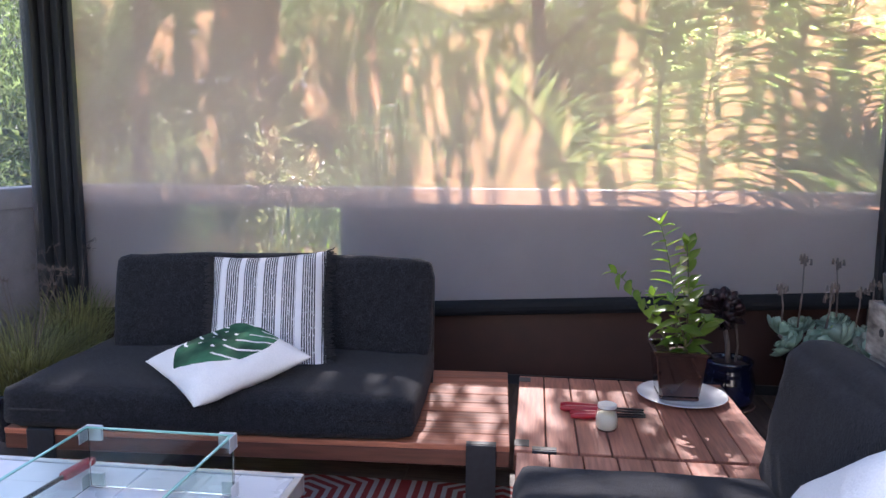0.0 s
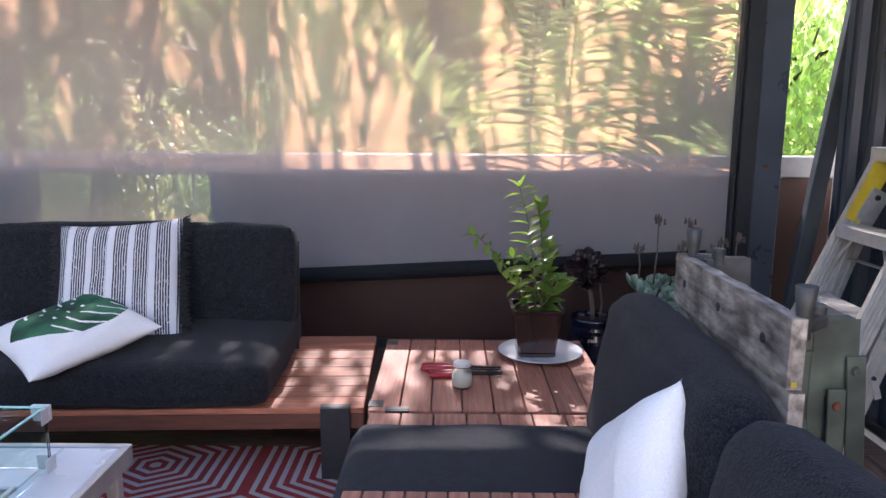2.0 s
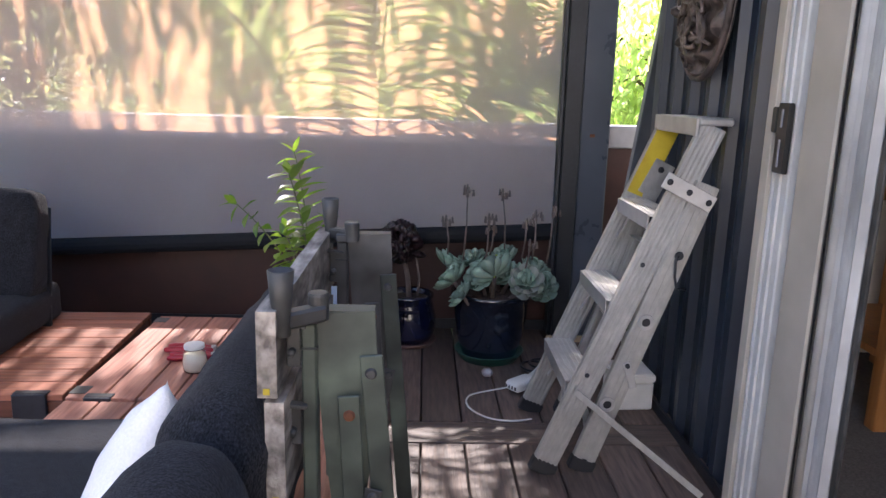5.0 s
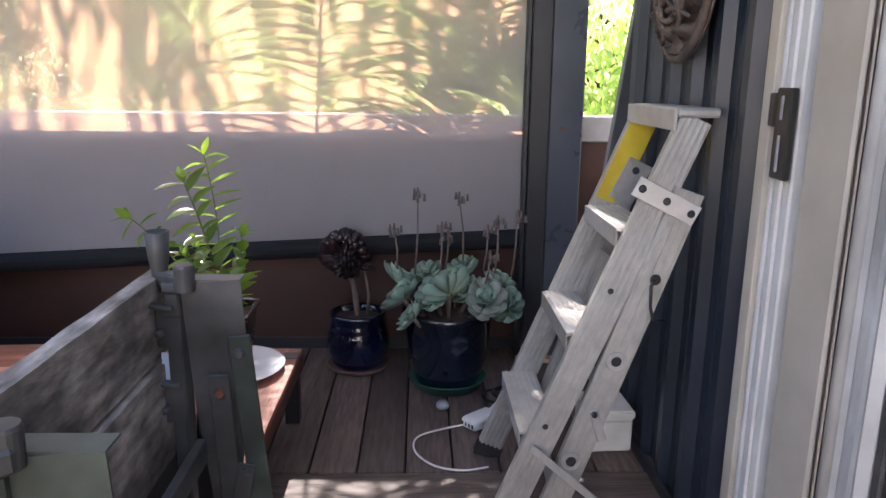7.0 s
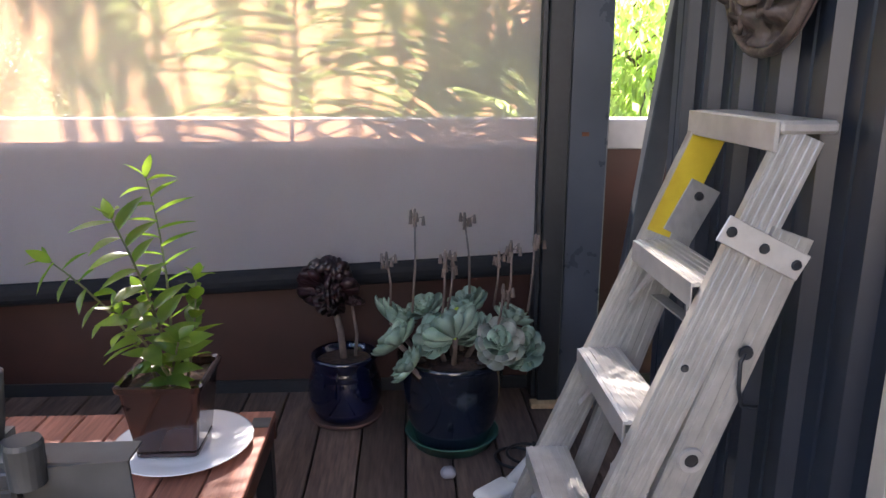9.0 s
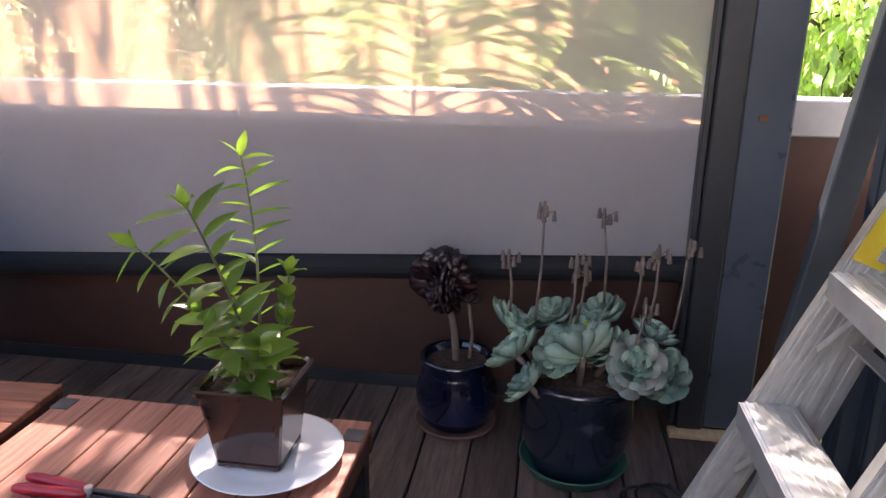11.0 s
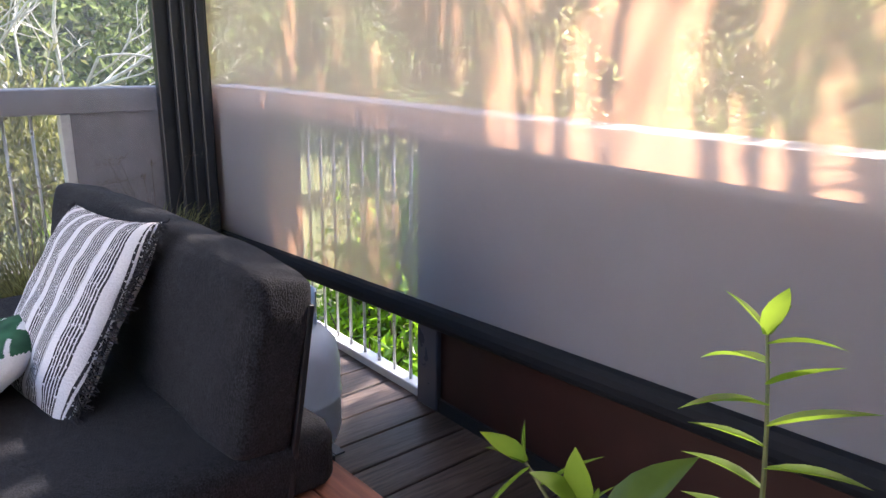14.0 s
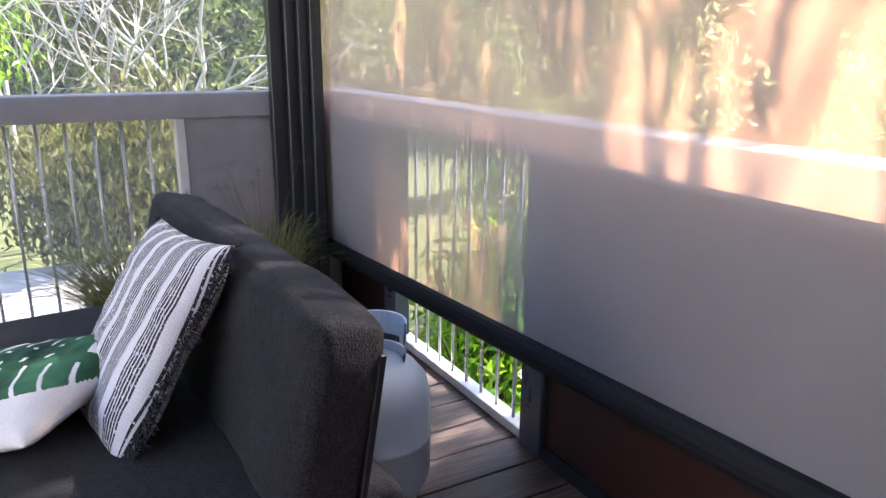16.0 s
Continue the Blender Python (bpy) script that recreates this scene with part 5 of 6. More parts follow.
        lk = part("link", beam(bmesh.new(), (1.118, y - 0.022, 0.6), (1.075, y - 0.022, 0.4), 0.004, 0.026, up=(1, 0, 0)), GREY_STEEL, t, "flat steel link", bevel=0.001)
        rivet_on(lk, 1.116, y - 0.0242, 0.588, 0.008)
        rivet_on(lk, 1.079, y - 0.0242, 0.415, 0.008)
        part("foot", bx(bmesh.new(), 1.06, 1.21, y - 0.035, y + 0.005, 0.001, 0.03), RUBBER, t, bevel=0.004)
    part("stretcher", bx(bmesh.new(), 1.15, 1.165, 0.78, 1.235, 0.2, 0.23), GREY_STEEL, t, bevel=0.002)
    part("stretcher", bx(bmesh.new(), 1.042, 1.056, 0.785, 1.23, 0.6, 0.64), GREY_STEEL, t, bevel=0.002)


workbench()

# ---- carved plaque on the cladding ----
bm = bmesh.new()
bmesh.ops.create_uvsphere(bm, u_segments=120, v_segments=60, radius=1.0)
for v in bm.verts:
    c = v.co.copy()
    r = math.hypot(c.y, c.z)
    fr = c.x < 0
    relief = 0.0
    if fr and r < 0.93:
        a = math.atan2(c.z, c.y)
        relief = 0.5 * abs(noise.noise(Vector((c.y * 4.5, c.z * 4.5, 1)))) + 0.45 * abs(math.sin(7 * c.y + 5 * noise.noise(Vector((c.y * 2, c.z * 2, 4)))) * math.sin(6 * c.z + 5 * noise.noise(Vector((c.y * 2, c.z * 2, 9))))) - 0.2 + 0.14 * math.sin(r * 26 + 2 * math.sin(3 * a)) + 0.12 * noise.noise(Vector((c.y * 20, c.z * 20, 7)))
    v.co = Vector((c.x * 0.022 - (0.085 * relief if fr else 0), c.y * 0.215, c.z * 0.27))
plq = part("carved_plaque", bm, CARVED, smooth=True, m=pose(2.078, 2.16, 1.505))
part("rim", tube(bmesh.new(), [(-0.012, 0.207 * math.cos(a), 0.262 * math.sin(a)) for a in (2 * math.pi * k / 40 for k in range(41))], 0.011, seg=8, caps=False), CARVED, plq, smooth=True)
rr = random.Random(66)
for k in range(34):
    a, q = rr.uniform(0, 6.28), 0.8 * math.sqrt(rr.random())
    y0, z0, h = 0.2 * q * math.cos(a), 0.25 * q * math.sin(a), rr.uniform(0, 6.28)
    pts = []
    for j in range(9):
        e = math.hypot(y0 / 0.205, z0 / 0.26)
        if e > 0.95:
            break
        pts.append((-0.03 - 0.03 * (1 - e * e), y0, z0))
        h += rr.uniform(-0.2, 0.75)
        y0, z0 = y0 + 0.02 * math.cos(h), z0 + 0.02 * math.sin(h)
    if len(pts) > 3:
        part("carved_strand", tube(bmesh.new(), pts, 0.009, 0.005, seg=7), CARVED, plq, smooth=True)
tagged(plq, "dark oval carved wooden plaque hung on the cladding", "wall plaque")

# ---- gas bottle ----
gas = thing("gas_bottle", pose(-0.80, 2.755, 0.001) @ Matrix.Diagonal((1, 1, 1.06, 1)), "pale blue-white steel gas bottle with a collar", "gas bottle")
part("body", lathe(bmesh.new(), [(0, 0.03), (0.08, 0.03), (0.125, 0.05), (0.145, 0.09), (0.15, 0.11), (0.15, 0.2), (0.1535, 0.205), (0.1535, 0.215), (0.15, 0.22), (0.15, 0.31), (0.14, 0.36), (0.11, 0.395), (0.06, 0.41), (0, 0.415)], seg=48), GAS_WHITE, gas, smooth=True)
part("foot_ring", lathe(bmesh.new(), [(0.105, 0.0), (0.11, 0.0), (0.115, 0.045), (0.11, 0.045)], seg=40), GAS_WHITE, gas, smooth=True)
for a in (0.4, 2.2, 4.3):
    part("foot_hole", lathe(bmesh.new(), [(0, 0.001), (0.009, 0.001), (0.009, 0)], seg=10), RUBBER, gas, m=pose(0, 0, 0, 0, 0, math.degrees(a)) @ pose(0.1125, 0, 0.02, 0, 85, 0))
bm = bmesh.new()
for z0, z1, r in ((0.45, 0.51, 0.085), (0.395, 0.43, 0.083)):
    n = 26
    ang = [0.9 + (5.0 * k / (n - 1)) for k in range(n)]
    ring = [[bm.verts.new((rr * math.cos(a), rr * math.sin(a), z)) for a in ang] for rr, z in ((r, z0), (r + 0.003, z1), (r - 0.002, z1), (r - 0.004, z0))]
    for p in range(4):
        for k in range(n - 1):
            bm.faces.new((ring[p][k], ring[p][k + 1], ring[(p + 1) % 4][k + 1], ring[(p + 1) % 4][k]))
part("collar", bm, GAS_WHITE, gas, "open steel carry collar", smooth=False)
for a in (1.2, 3.4, 5.6):
    part("collar_post", beam(bmesh.new(), (0.083 * math.cos(a), 0.083 * math.sin(a), 0.41), (0.083 * math.cos(a), 0.083 * math.sin(a), 0.455), 0.025, 0.004, up=(math.cos(a), math.sin(a), 0)), GAS_WHITE, gas)
part("valve", tube(bmesh.new(), [(0, 0, 0.41), (0, 0, 0.47)], 0.018, 0.014, seg=12), ALU_CLEAN, gas, "brass-grey valve", smooth=True)
part("valve_wheel", lathe(bmesh.new(), [(0, 0.485), (0.025, 0.485), (0.027, 0.475), (0, 0.47)], seg=14), BLACK_PLASTIC, gas)

# ---- by the wall: box, work light, leads ----
box = thing("white_box", pose(1.93, 2.33, 0.001, 0, 0, 3), "small white plastic box on the deck", "box")
part("body", bx(bmesh.new(), 0, 0.15, 0, 0.16, 0, 0.11), WHITE_PLASTIC, box, bevel=0.006)
part("lid", bx(bmesh.new(), -0.006, 0.156, -0.006, 0.166, 0.1102, 0.145), WHITE_PLASTIC, box, bevel=0.008, seg=2)
tool = thing("power_adaptor", pose(1.60, 2.53, 0.002, 0, 0, 40), "white power board with an adaptor on the deck", "power board")
part("head", rounded_block(0.13, 0.075, 0.04, 0.014, 0.002, 6, 0.0), WHITE_PLASTIC, tool, smooth=True, m=pose(0, 0, 0.022, 0, 0, 0))
part("handle", rounded_block(0.14, 0.035, 0.032, 0.012, 0.002, 6, 0.0), WHITE_PLASTIC, tool, smooth=True, m=pose(0.11, 0.0, 0.05, 0, -22, 0))
for k in range(4):
    part("vent", bx(bmesh.new(), -0.066, -0.064, -0.028 + k * 0.016, -0.02 + k * 0.016, 0.014, 0.028), BLACK_PLASTIC, tool)


def lead(name, pts, r, material, label):
    pts = [Vector(p) for p in pts]
    fine = []
    for i in range(len(pts) - 1):
        p0, p1, p2, p3 = pts[max(i - 1, 0)], pts[i], pts[i + 1], pts[min(i + 2, len(pts) - 1)]
        for k in range(6):
            s = k / 6
            fine.append(0.5 * ((2 * p1) + (p2 - p0) * s + (2 * p0 - 5 * p1 + 4 * p2 - p3) * s * s + (3 * p1 - p0 - 3 * p2 + p3) * s ** 3))
    fine.append(pts[-1])
    ob = part(name, tube(bmesh.new(), fine, r, seg=8), material, smooth=True)
    return tagged(ob, label, "cable")


lead("white_lead", [(1.55, 2.50, 0.02), (1.48, 2.5, 0.005), (1.38, 2.44, 0.005), (1.37, 2.34, 0.005), (1.43, 2.25, 0.005), (1.52, 2.22, 0.005), (1.6, 2.24, 0.005)], 0.0035, WHITE_PLASTIC, "thin white power lead looped on the deck")
lead("black_lead", [(1.68 + 0.075 * math.cos(a) + 0.006 * a, 2.74 + 0.07 * math.sin(a), 0.008 + 0.002 * a) for a in np.arange(0, 13.5, 0.7)], 0.005, BLACK_PLASTIC, "black extension lead coiled on the deck")
lead("black_lead", [(1.75, 2.79, 0.04), (1.83, 2.72, 0.008), (1.88, 2.6, 0.008), (1.86, 2.45, 0.008)], 0.005, BLACK_PLASTIC, "black extension lead trailing along the deck")

# ---- grass in a pot by the corner ----
def grass_pot(m, n, seed, reach, tall):
    gp = thing("grass_pot", m, "wispy green grass in a dark pot", "potted plant", "grass pots")
    part("pot", lathe(bmesh.new(), [(0, 0), (0.12, 0), (0.16, 0.2), (0.17, 0.21), (0.165, 0.225), (0.15, 0.215), (0, 0.2)], seg=32), POT_TEAL, gp, smooth=True)
    rg = np.random.default_rng(seed)
    bm = bmesh.new()
    for i in range(n):
        a, r = rg.uniform(0, 6.283), 0.13 * math.sqrt(rg.uniform())
        b = Vector((r * math.cos(a), r * math.sin(a), 0.2))
        out = Vector((math.cos(a + rg.normal() * 0.6), math.sin(a + rg.normal() * 0.6), 0))
        h, sp = rg.uniform(0.16, 0.36) * tall, rg.uniform(0.05, 0.34) * reach
        w = 0.0032
        sd = Vector((-out.y, out.x, 0)) * w
        rows = []
        for k in range(6):
            s = k / 5
            p = b + out * sp * s ** 1.5 + Vector((0, 0, h * (s * 1.25 - 0.45 * s ** 3)))
            rows.append((bm.verts.new(p + sd * (1 - s * 0.85)), bm.verts.new(p - sd * (1 - s * 0.85))))
        for p, q in zip(rows, rows[1:]):
            bm.faces.new((p[0], p[1], q[1], q[0]))
    gr = part("grass", bm, L_GRASSY, gp, "fine arching green blades")
    gr["kind"] = "stuff"
    for i in range(7):
        a = rg.uniform(0, 6.28)
        o = Vector((math.cos(a), math.sin(a), 0))
        bm = bmesh.new()
        tip = Vector((0, 0, 0.2)) + o * rg.uniform(0.1, 0.2) + Vector((0, 0, rg.uniform(0.42, 0.58)))
        tube(bm, [(0, 0, 0.2), tip.lerp(Vector((0, 0, 0.2)), 0.4) + Vector((0, 0, 0.05)), tip, tip + o * 0.06 - Vector((0, 0, 0.01))], 0.0016, 0.0008, seg=4)
        for k in range(14):
            p = tip + o * 0.06 * rg.uniform(-0.6, 1)
            tube(bm, [p, p + Vector((rg.normal() * 0.012, rg.normal() * 0.012, rg.uniform(0, 0.025)))], 0.0014, 0.0006, seg=4)
        part("seed_head", bm, STALK, gp, "dry brown seed head")


grass_pot(pose(-2.0, 2.3, 0.001), 1100, 8, 1.15, 1.0)
grass_pot(pose(-2.13, 2.83, 0.001), 650, 9, 0.8, 1.15)


# ---- garden ----
def limb_path(rng, p, d, ln, n=6, wander=0.18, lift=0.0):
    pts, d = [Vector(p)], Vector(d).normalized()
    for _ in range(n):
        d = (d + Vector((rng.gauss(0, wander), rng.gauss(0, wander), rng.gauss(0, wander) + lift))).normalized()
        pts.append(pts[-1] + d * ln / n)
    return pts


def tree(name, label, m, seed, height, trunk_r, crown_r, crown_z, n_leaf, leaf, bark, lsize, droop=0.0, limbs=9, squash=0.8, lean=(0, 0), group="garden trees"):
    """A tapered trunk, limbs, and a crown of leaf clumps with gaps."""
    rr, ng = random.Random(seed), np.random.default_rng(seed)
    t = thing(name, m, label, "tree", group)
    top = Vector((lean[0], lean[1], height * 0.78))
    trunk = [Vector((lean[0] * s * s + rr.gauss(0, trunk_r * 0.35) * s, lean[1] * s * s + rr.gauss(0, trunk_r * 0.35) * s, top.z * s)) for s in (k / 8 for k in range(9))]
    part("trunk", tube(bmesh.new(), trunk, trunk_r, trunk_r * 0.3, seg=10), bark, t, smooth=True)
    bm, tips = bmesh.new(), []
    for i in range(limbs):
        s = rr.uniform(0.45, 1.0)
        p = trunk[int(s * 8)]
        a = i * 2.4 + rr.uniform(-0.5, 0.5)
        pts = limb_path(rr, p, (math.cos(a), math.sin(a), rr.uniform(0.2, 0.9)), crown_r * rr.uniform(0.6, 1.05), 6, 0.16)
        tube(bm, pts, trunk_r * 0.3, trunk_r * 0.06, seg=6)
        tips += pts[2:]
        for q in pts[2:5]:
            a2 = rr.uniform(0, 6.28)
            sub = limb_path(rr, q, (math.cos(a2), math.sin(a2), rr.uniform(-0.1, 0.7)), crown_r * rr.uniform(0.25, 0.5), 4, 0.2)
            tube(bm, sub, trunk_r * 0.1, trunk_r * 0.03, seg=5)
            tips += sub[1:]
    part("branchwork", bm, bark, t, smooth=True)
    tips = np.array([tuple(p) for p in tips])
    k = ng.integers(0, len(tips), n_leaf)
    spread = np.array([1, 1, squash]) * crown_r * 0.17
    c = tips[k] + ng.normal(size=(n_leaf, 3)) * spread
    if droop:
        c[:, 2] -= np.abs(ng.normal(size=n_leaf)) * droop
    c[:, 2] = np.maximum(c[:, 2], crown_z)
    v, f = leaf_cloud(ng, c, lsize, lsize * 0.42, (0, 0, -0.5 - 1.5 * (droop > 0)), 0.9)
    ob = new("crown", array_mesh("crown", v, f, leaf))
    ob.parent = t
    return t


def bush(name, label, m, seed, size, n_leaf, leaf, lsize, group="garden bushes", width=0.42):
    rr, ng = random.Random(seed), np.random.default_rng(seed)
    t = thing(name, m, label, "bush", group)
    bm, pts_all = bmesh.new(), []
    for i in range(14):
        a = rr.uniform(0, 6.28)
        pts = limb_path(rr, (rr.gauss(0, size[0] * 0.12), rr.gauss(0, size[1] * 0.12), 0), (math.cos(a) * 0.7, math.sin(a) * 0.7, 1.1), size[2] * rr.uniform(0.6, 1.1), 5, 0.2)
        pts = [Vector((p.x * size[0] / size[2], p.y * size[1] / size[2], p.z)) for p in pts]
        tube(bm, pts, 0.02, 0.005, seg=5)
        pts_all += pts[1:]
    part("stems", bm, BARK, t, smooth=True)
    tips = np.array([tuple(p) for p in pts_all])
    c = tips[ng.integers(0, len(tips), n_leaf)] + ng.normal(size=(n_leaf, 3)) * np.array(size) * 0.12
    c[:, 2] = np.abs(c[:, 2])
    v, f = leaf_cloud(ng, c, lsize, lsize * width, (0, 0, 0.2), 0.9)
    ob = new("foliage", array_mesh("foliage", v, f, leaf))
    ob.parent = t
    return t


G = -1.3
# woods behind, kept below the sun's line
w1 = tree("woodland_tree", "tall dark green woodland tree", pose(-9.5, 18, G), 31, 8.5, 0.22, 3.4, 0.2, 15000, L_DEEP, BARK, 0.15, 0.4)
w2 = tree("woodland_tree", "tall dark green leafy woodland tree", pose(-4.5, 20, G), 32, 9.5, 0.25, 3.6, 0.2, 15000, L_DEEP, BARK, 0.14, 0.6)
w3 = tree("woodland_tree", "tall golden green woodland tree", pose(0.5, 19, G), 33, 8.0, 0.2, 3.2, 0.2, 13000, L_GOLD, BARK, 0.14, 0.8)
rr = random.Random(77)
for i, (x, y) in enumerate(((-13, 20), (5, 19), (9, 18), (13, 21), (-7, 24), (-1.5, 25), (3, 26), (8, 25), (17, 17), (-17, 17), (-20, 10), (-22, 4), (-19, -3), (-24, -8), (-6, -14), (0, -16), (7, -15), (-12, -12), (19, 11), (-12, 26), (21, 6), (13, 15.5), (6.2, 14.5))):
    copy_thing((w1, w2, w3)[i % 3], pose(x, y, G, 0, 0, rr.uniform(0, 360)) @ Matrix.Scale(rr.uniform(0.9, 1.15), 4))
# a wooded slope all round, far off
bm = bmesh.new()
ring = []
for k in range(97):
    a = 2 * math.pi * k / 96
    col = []
    for j in range(9):
        r = 34 + 5 * j + 2 * noise.noise(Vector((math.cos(a) * 4, math.sin(a) * 4, j * 0.4)))
        z = G - 0.2 + 24 * (j / 8) ** 0.7 * (1 + 0.25 * noise.noise(Vector((math.cos(a) * 5, math.sin(a) * 5, 2)))) + 0.9 * noise.noise(Vector((math.cos(a) * 30, math.sin(a) * 30, j)))
        col.append(bm.verts.new((r * math.cos(a), r * math.sin(a), z)))
    ring.append(col)
for p, q in zip(ring, ring[1:]):
    for j in range(8):
        bm.faces.new((p[j], p[j + 1], q[j + 1], q[j]))
slope = part("backdrop", bm, L_SLOPE, smooth=True)
tagged(slope, "distant wooded slope round the garden", "hillside", kind="structure")
ng = np.random.default_rng(55)
n = 100000
a, r = ng.uniform(0, 2 * math.pi, n), ng.uniform(24, 40, n)
h = (ng.uniform(0, 1, n) ** 0.8) * (5.5 + 3.5 * np.sin(a * 9) * np.sin(a * 5 + 1) + (r - 24) * 0.5)
c = np.stack([r * np.cos(a), r * np.sin(a), G + h], 1)
v, f = leaf_cloud(ng, c, 0.5, 0.26, (0, 0, -0.3), 1.0)
far = new("far_woods", array_mesh("far_woods", v, f, L_DEEP))
tagged(far, "dense dark foliage of distant woods", "woods", kind="stuff")

u1 = bush("understorey_bush", "dense dark green understorey bush", pose(-3.2, 10.5, G), 41, (1.7, 1.2, 2.2), 11000, L_DEEP, 0.08)
u2 = bush("understorey_bush", "dense yellow-green understorey bush", pose(-0.8, 11.5, G), 42, (1.6, 1.2, 2.0), 10000, L_GOLD, 0.08)
u3 = bush("understorey_bush", "olive green understorey bush", pose(1.4, 10.2, G), 43, (1.6, 1.2, 1.9), 10000, L_OLIVE, 0.075)
for i, (x, y, s) in enumerate(((-5.6, 10, 1.3), (-7.5, 12, 1.5), (-4.5, 12.8, 1.5), (3.4, 11, 1.1), (5.2, 10, 1.2), (7.5, 11, 1.5), (-2.0, 13.2, 1.5), (0.8, 13, 1.4), (2.6, 13.6, 1.5), (-9.8, 9.5, 1.4), (4.6, 7.6, 1.0), (6.4, 6.4, 1.2), (-3.7, 8.0, 1.0), (9, 8.5, 1.6), (-5.0, 7.4, 1.0), (-2.6, 7.2, 0.95), (-1.0, 7.8, 0.9), (-4.4, 6.2, 0.9), (1.2, 8.2, 0.85), (-6.4, 8.6, 1.2))):
    copy_thing((u1, u2, u3)[i % 3], pose(x, y, G, 0, 0, rr.uniform(0, 360)) @ Matrix.Scale(s, 4))
# bushes against the balustrade, seen through the rods
n1 = bush("deck_bush", "bright green broad-leaved bush beside the deck", pose(-1.3, 4.5, G), 51, (0.8, 0.5, 1.5), 1500, L_BRIGHT, 0.13, width=0.4)
n2 = bush("deck_bush", "bright green broad-leaved bush beside the deck", pose(-2.2, 5.0, G), 52, (0.8, 0.5, 1.6), 1500, L_BRIGHT, 0.12, width=0.4)
for x, y, s in ((-1.55, 3.98, 0.85), (-0.85, 4.02, 0.85), (-2.15, 4.05, 0.8), (-0.4, 5.2, 0.95), (-3.2, 4.8, 1.0), (-1.8, 6.2, 1.1), (0.4, 6.0, 0.95)):
    copy_thing(n1 if x > -2 else n2, pose(x, y, G, 0, 0, rr.uniform(0, 360)) @ Matrix.Scale(s, 4))

bush("tall_bush", "tall olive green bush beside the deck", pose(-2.6, 5.3, G), 58, (1.0, 0.6, 3.4), 8000, L_OLIVE, 0.08)

# trees that shade the blind: a dense one to the west, a sparse weeping one in the middle
tree("shade_tree", "broad shade tree with a thick dark trunk", pose(-3.45, 8.0, G), 61, 11.0, 0.3, 2.2, 6.95, 7500, L_OLIVE, BARK, 0.17, 0.6, 14, lean=(0.0, -0.1))
tree("weeping_tree", "sparse weeping tree with hanging foliage", pose(0.3, 9.6, G), 62, 10.0, 0.14, 2.6, 6.0, 3000, L_GOLD, BARK, 0.08, 1.1, 9, lean=(-0.5, 0.0))


def weeping_strands(name, label, m, seed, n, spread, drop):
    """Long hanging strands of narrow leaves under a bough."""
    rr, ng = random.Random(seed), np.random.default_rng(seed)
    t = thing(name, m, label, "tree", "garden trees")
    bough = limb_path(rr, (-spread, 0, -0.5), (1, 0, 0.45), 2 * spread, 10, 0.22)
    part("trunk", tube(bmesh.new(), [(-spread - 1.0, 0, -6.9), (-spread - 0.8, 0, -3), (-spread - 0.4, 0, -0.8), bough[0]], 0.12, 0.05, seg=9), BARK, t, smooth=True)
    part("bough", tube(bmesh.new(), bough, 0.034, 0.012, seg=7), BARK, t, smooth=True)
    cs = []
    bm = bmesh.new()
    for i in range(n):
        s = rr.uniform(0, 0.999)
        k = int(s * 10)
        p = bough[k].lerp(bough[k + 1], s * 10 - k)
        q = p + Vector((rr.gauss(0, 0.25), rr.gauss(0, 0.45), rr.gauss(0.1, 0.25)))
        ln = drop * rr.uniform(0.4, 1.1)
        e = q + Vector((rr.gauss(0, 0.06), rr.gauss(0, 0.06), -ln))
        tube(bm, [p, q, q.lerp(e, 0.5), e], 0.006, 0.002, seg=4)
        m_ = int(ln * 26)
        for z in ng.uniform(0, 1, m_):
            o = q.lerp(e, z)
            cs.append((o.x + ng.normal() * 0.035, o.y + ng.normal() * 0.035, o.z))
    part("strand_bundle", bm, BARK, t, smooth=True)
    v, f = leaf_cloud(ng, np.array(cs), 0.17, 0.036, (0, 0, -2.2), 0.7)
    ob = new("hanging_foliage", array_mesh("hanging_foliage", v, f, L_GOLD))
    ob.parent = t
    return t


# added high above the view, only to shade the blind
weeping_strands("weeping_bough", "bough with long hanging strands of leaves", pose(-0.3, 7.6, 6.2), 71, 110, 1.7, 1.8)
weeping_strands("weeping_bough", "bough with long hanging strands of leaves", pose(-2.6, 8.4, 6.6), 72, 220, 1.4, 1.7)


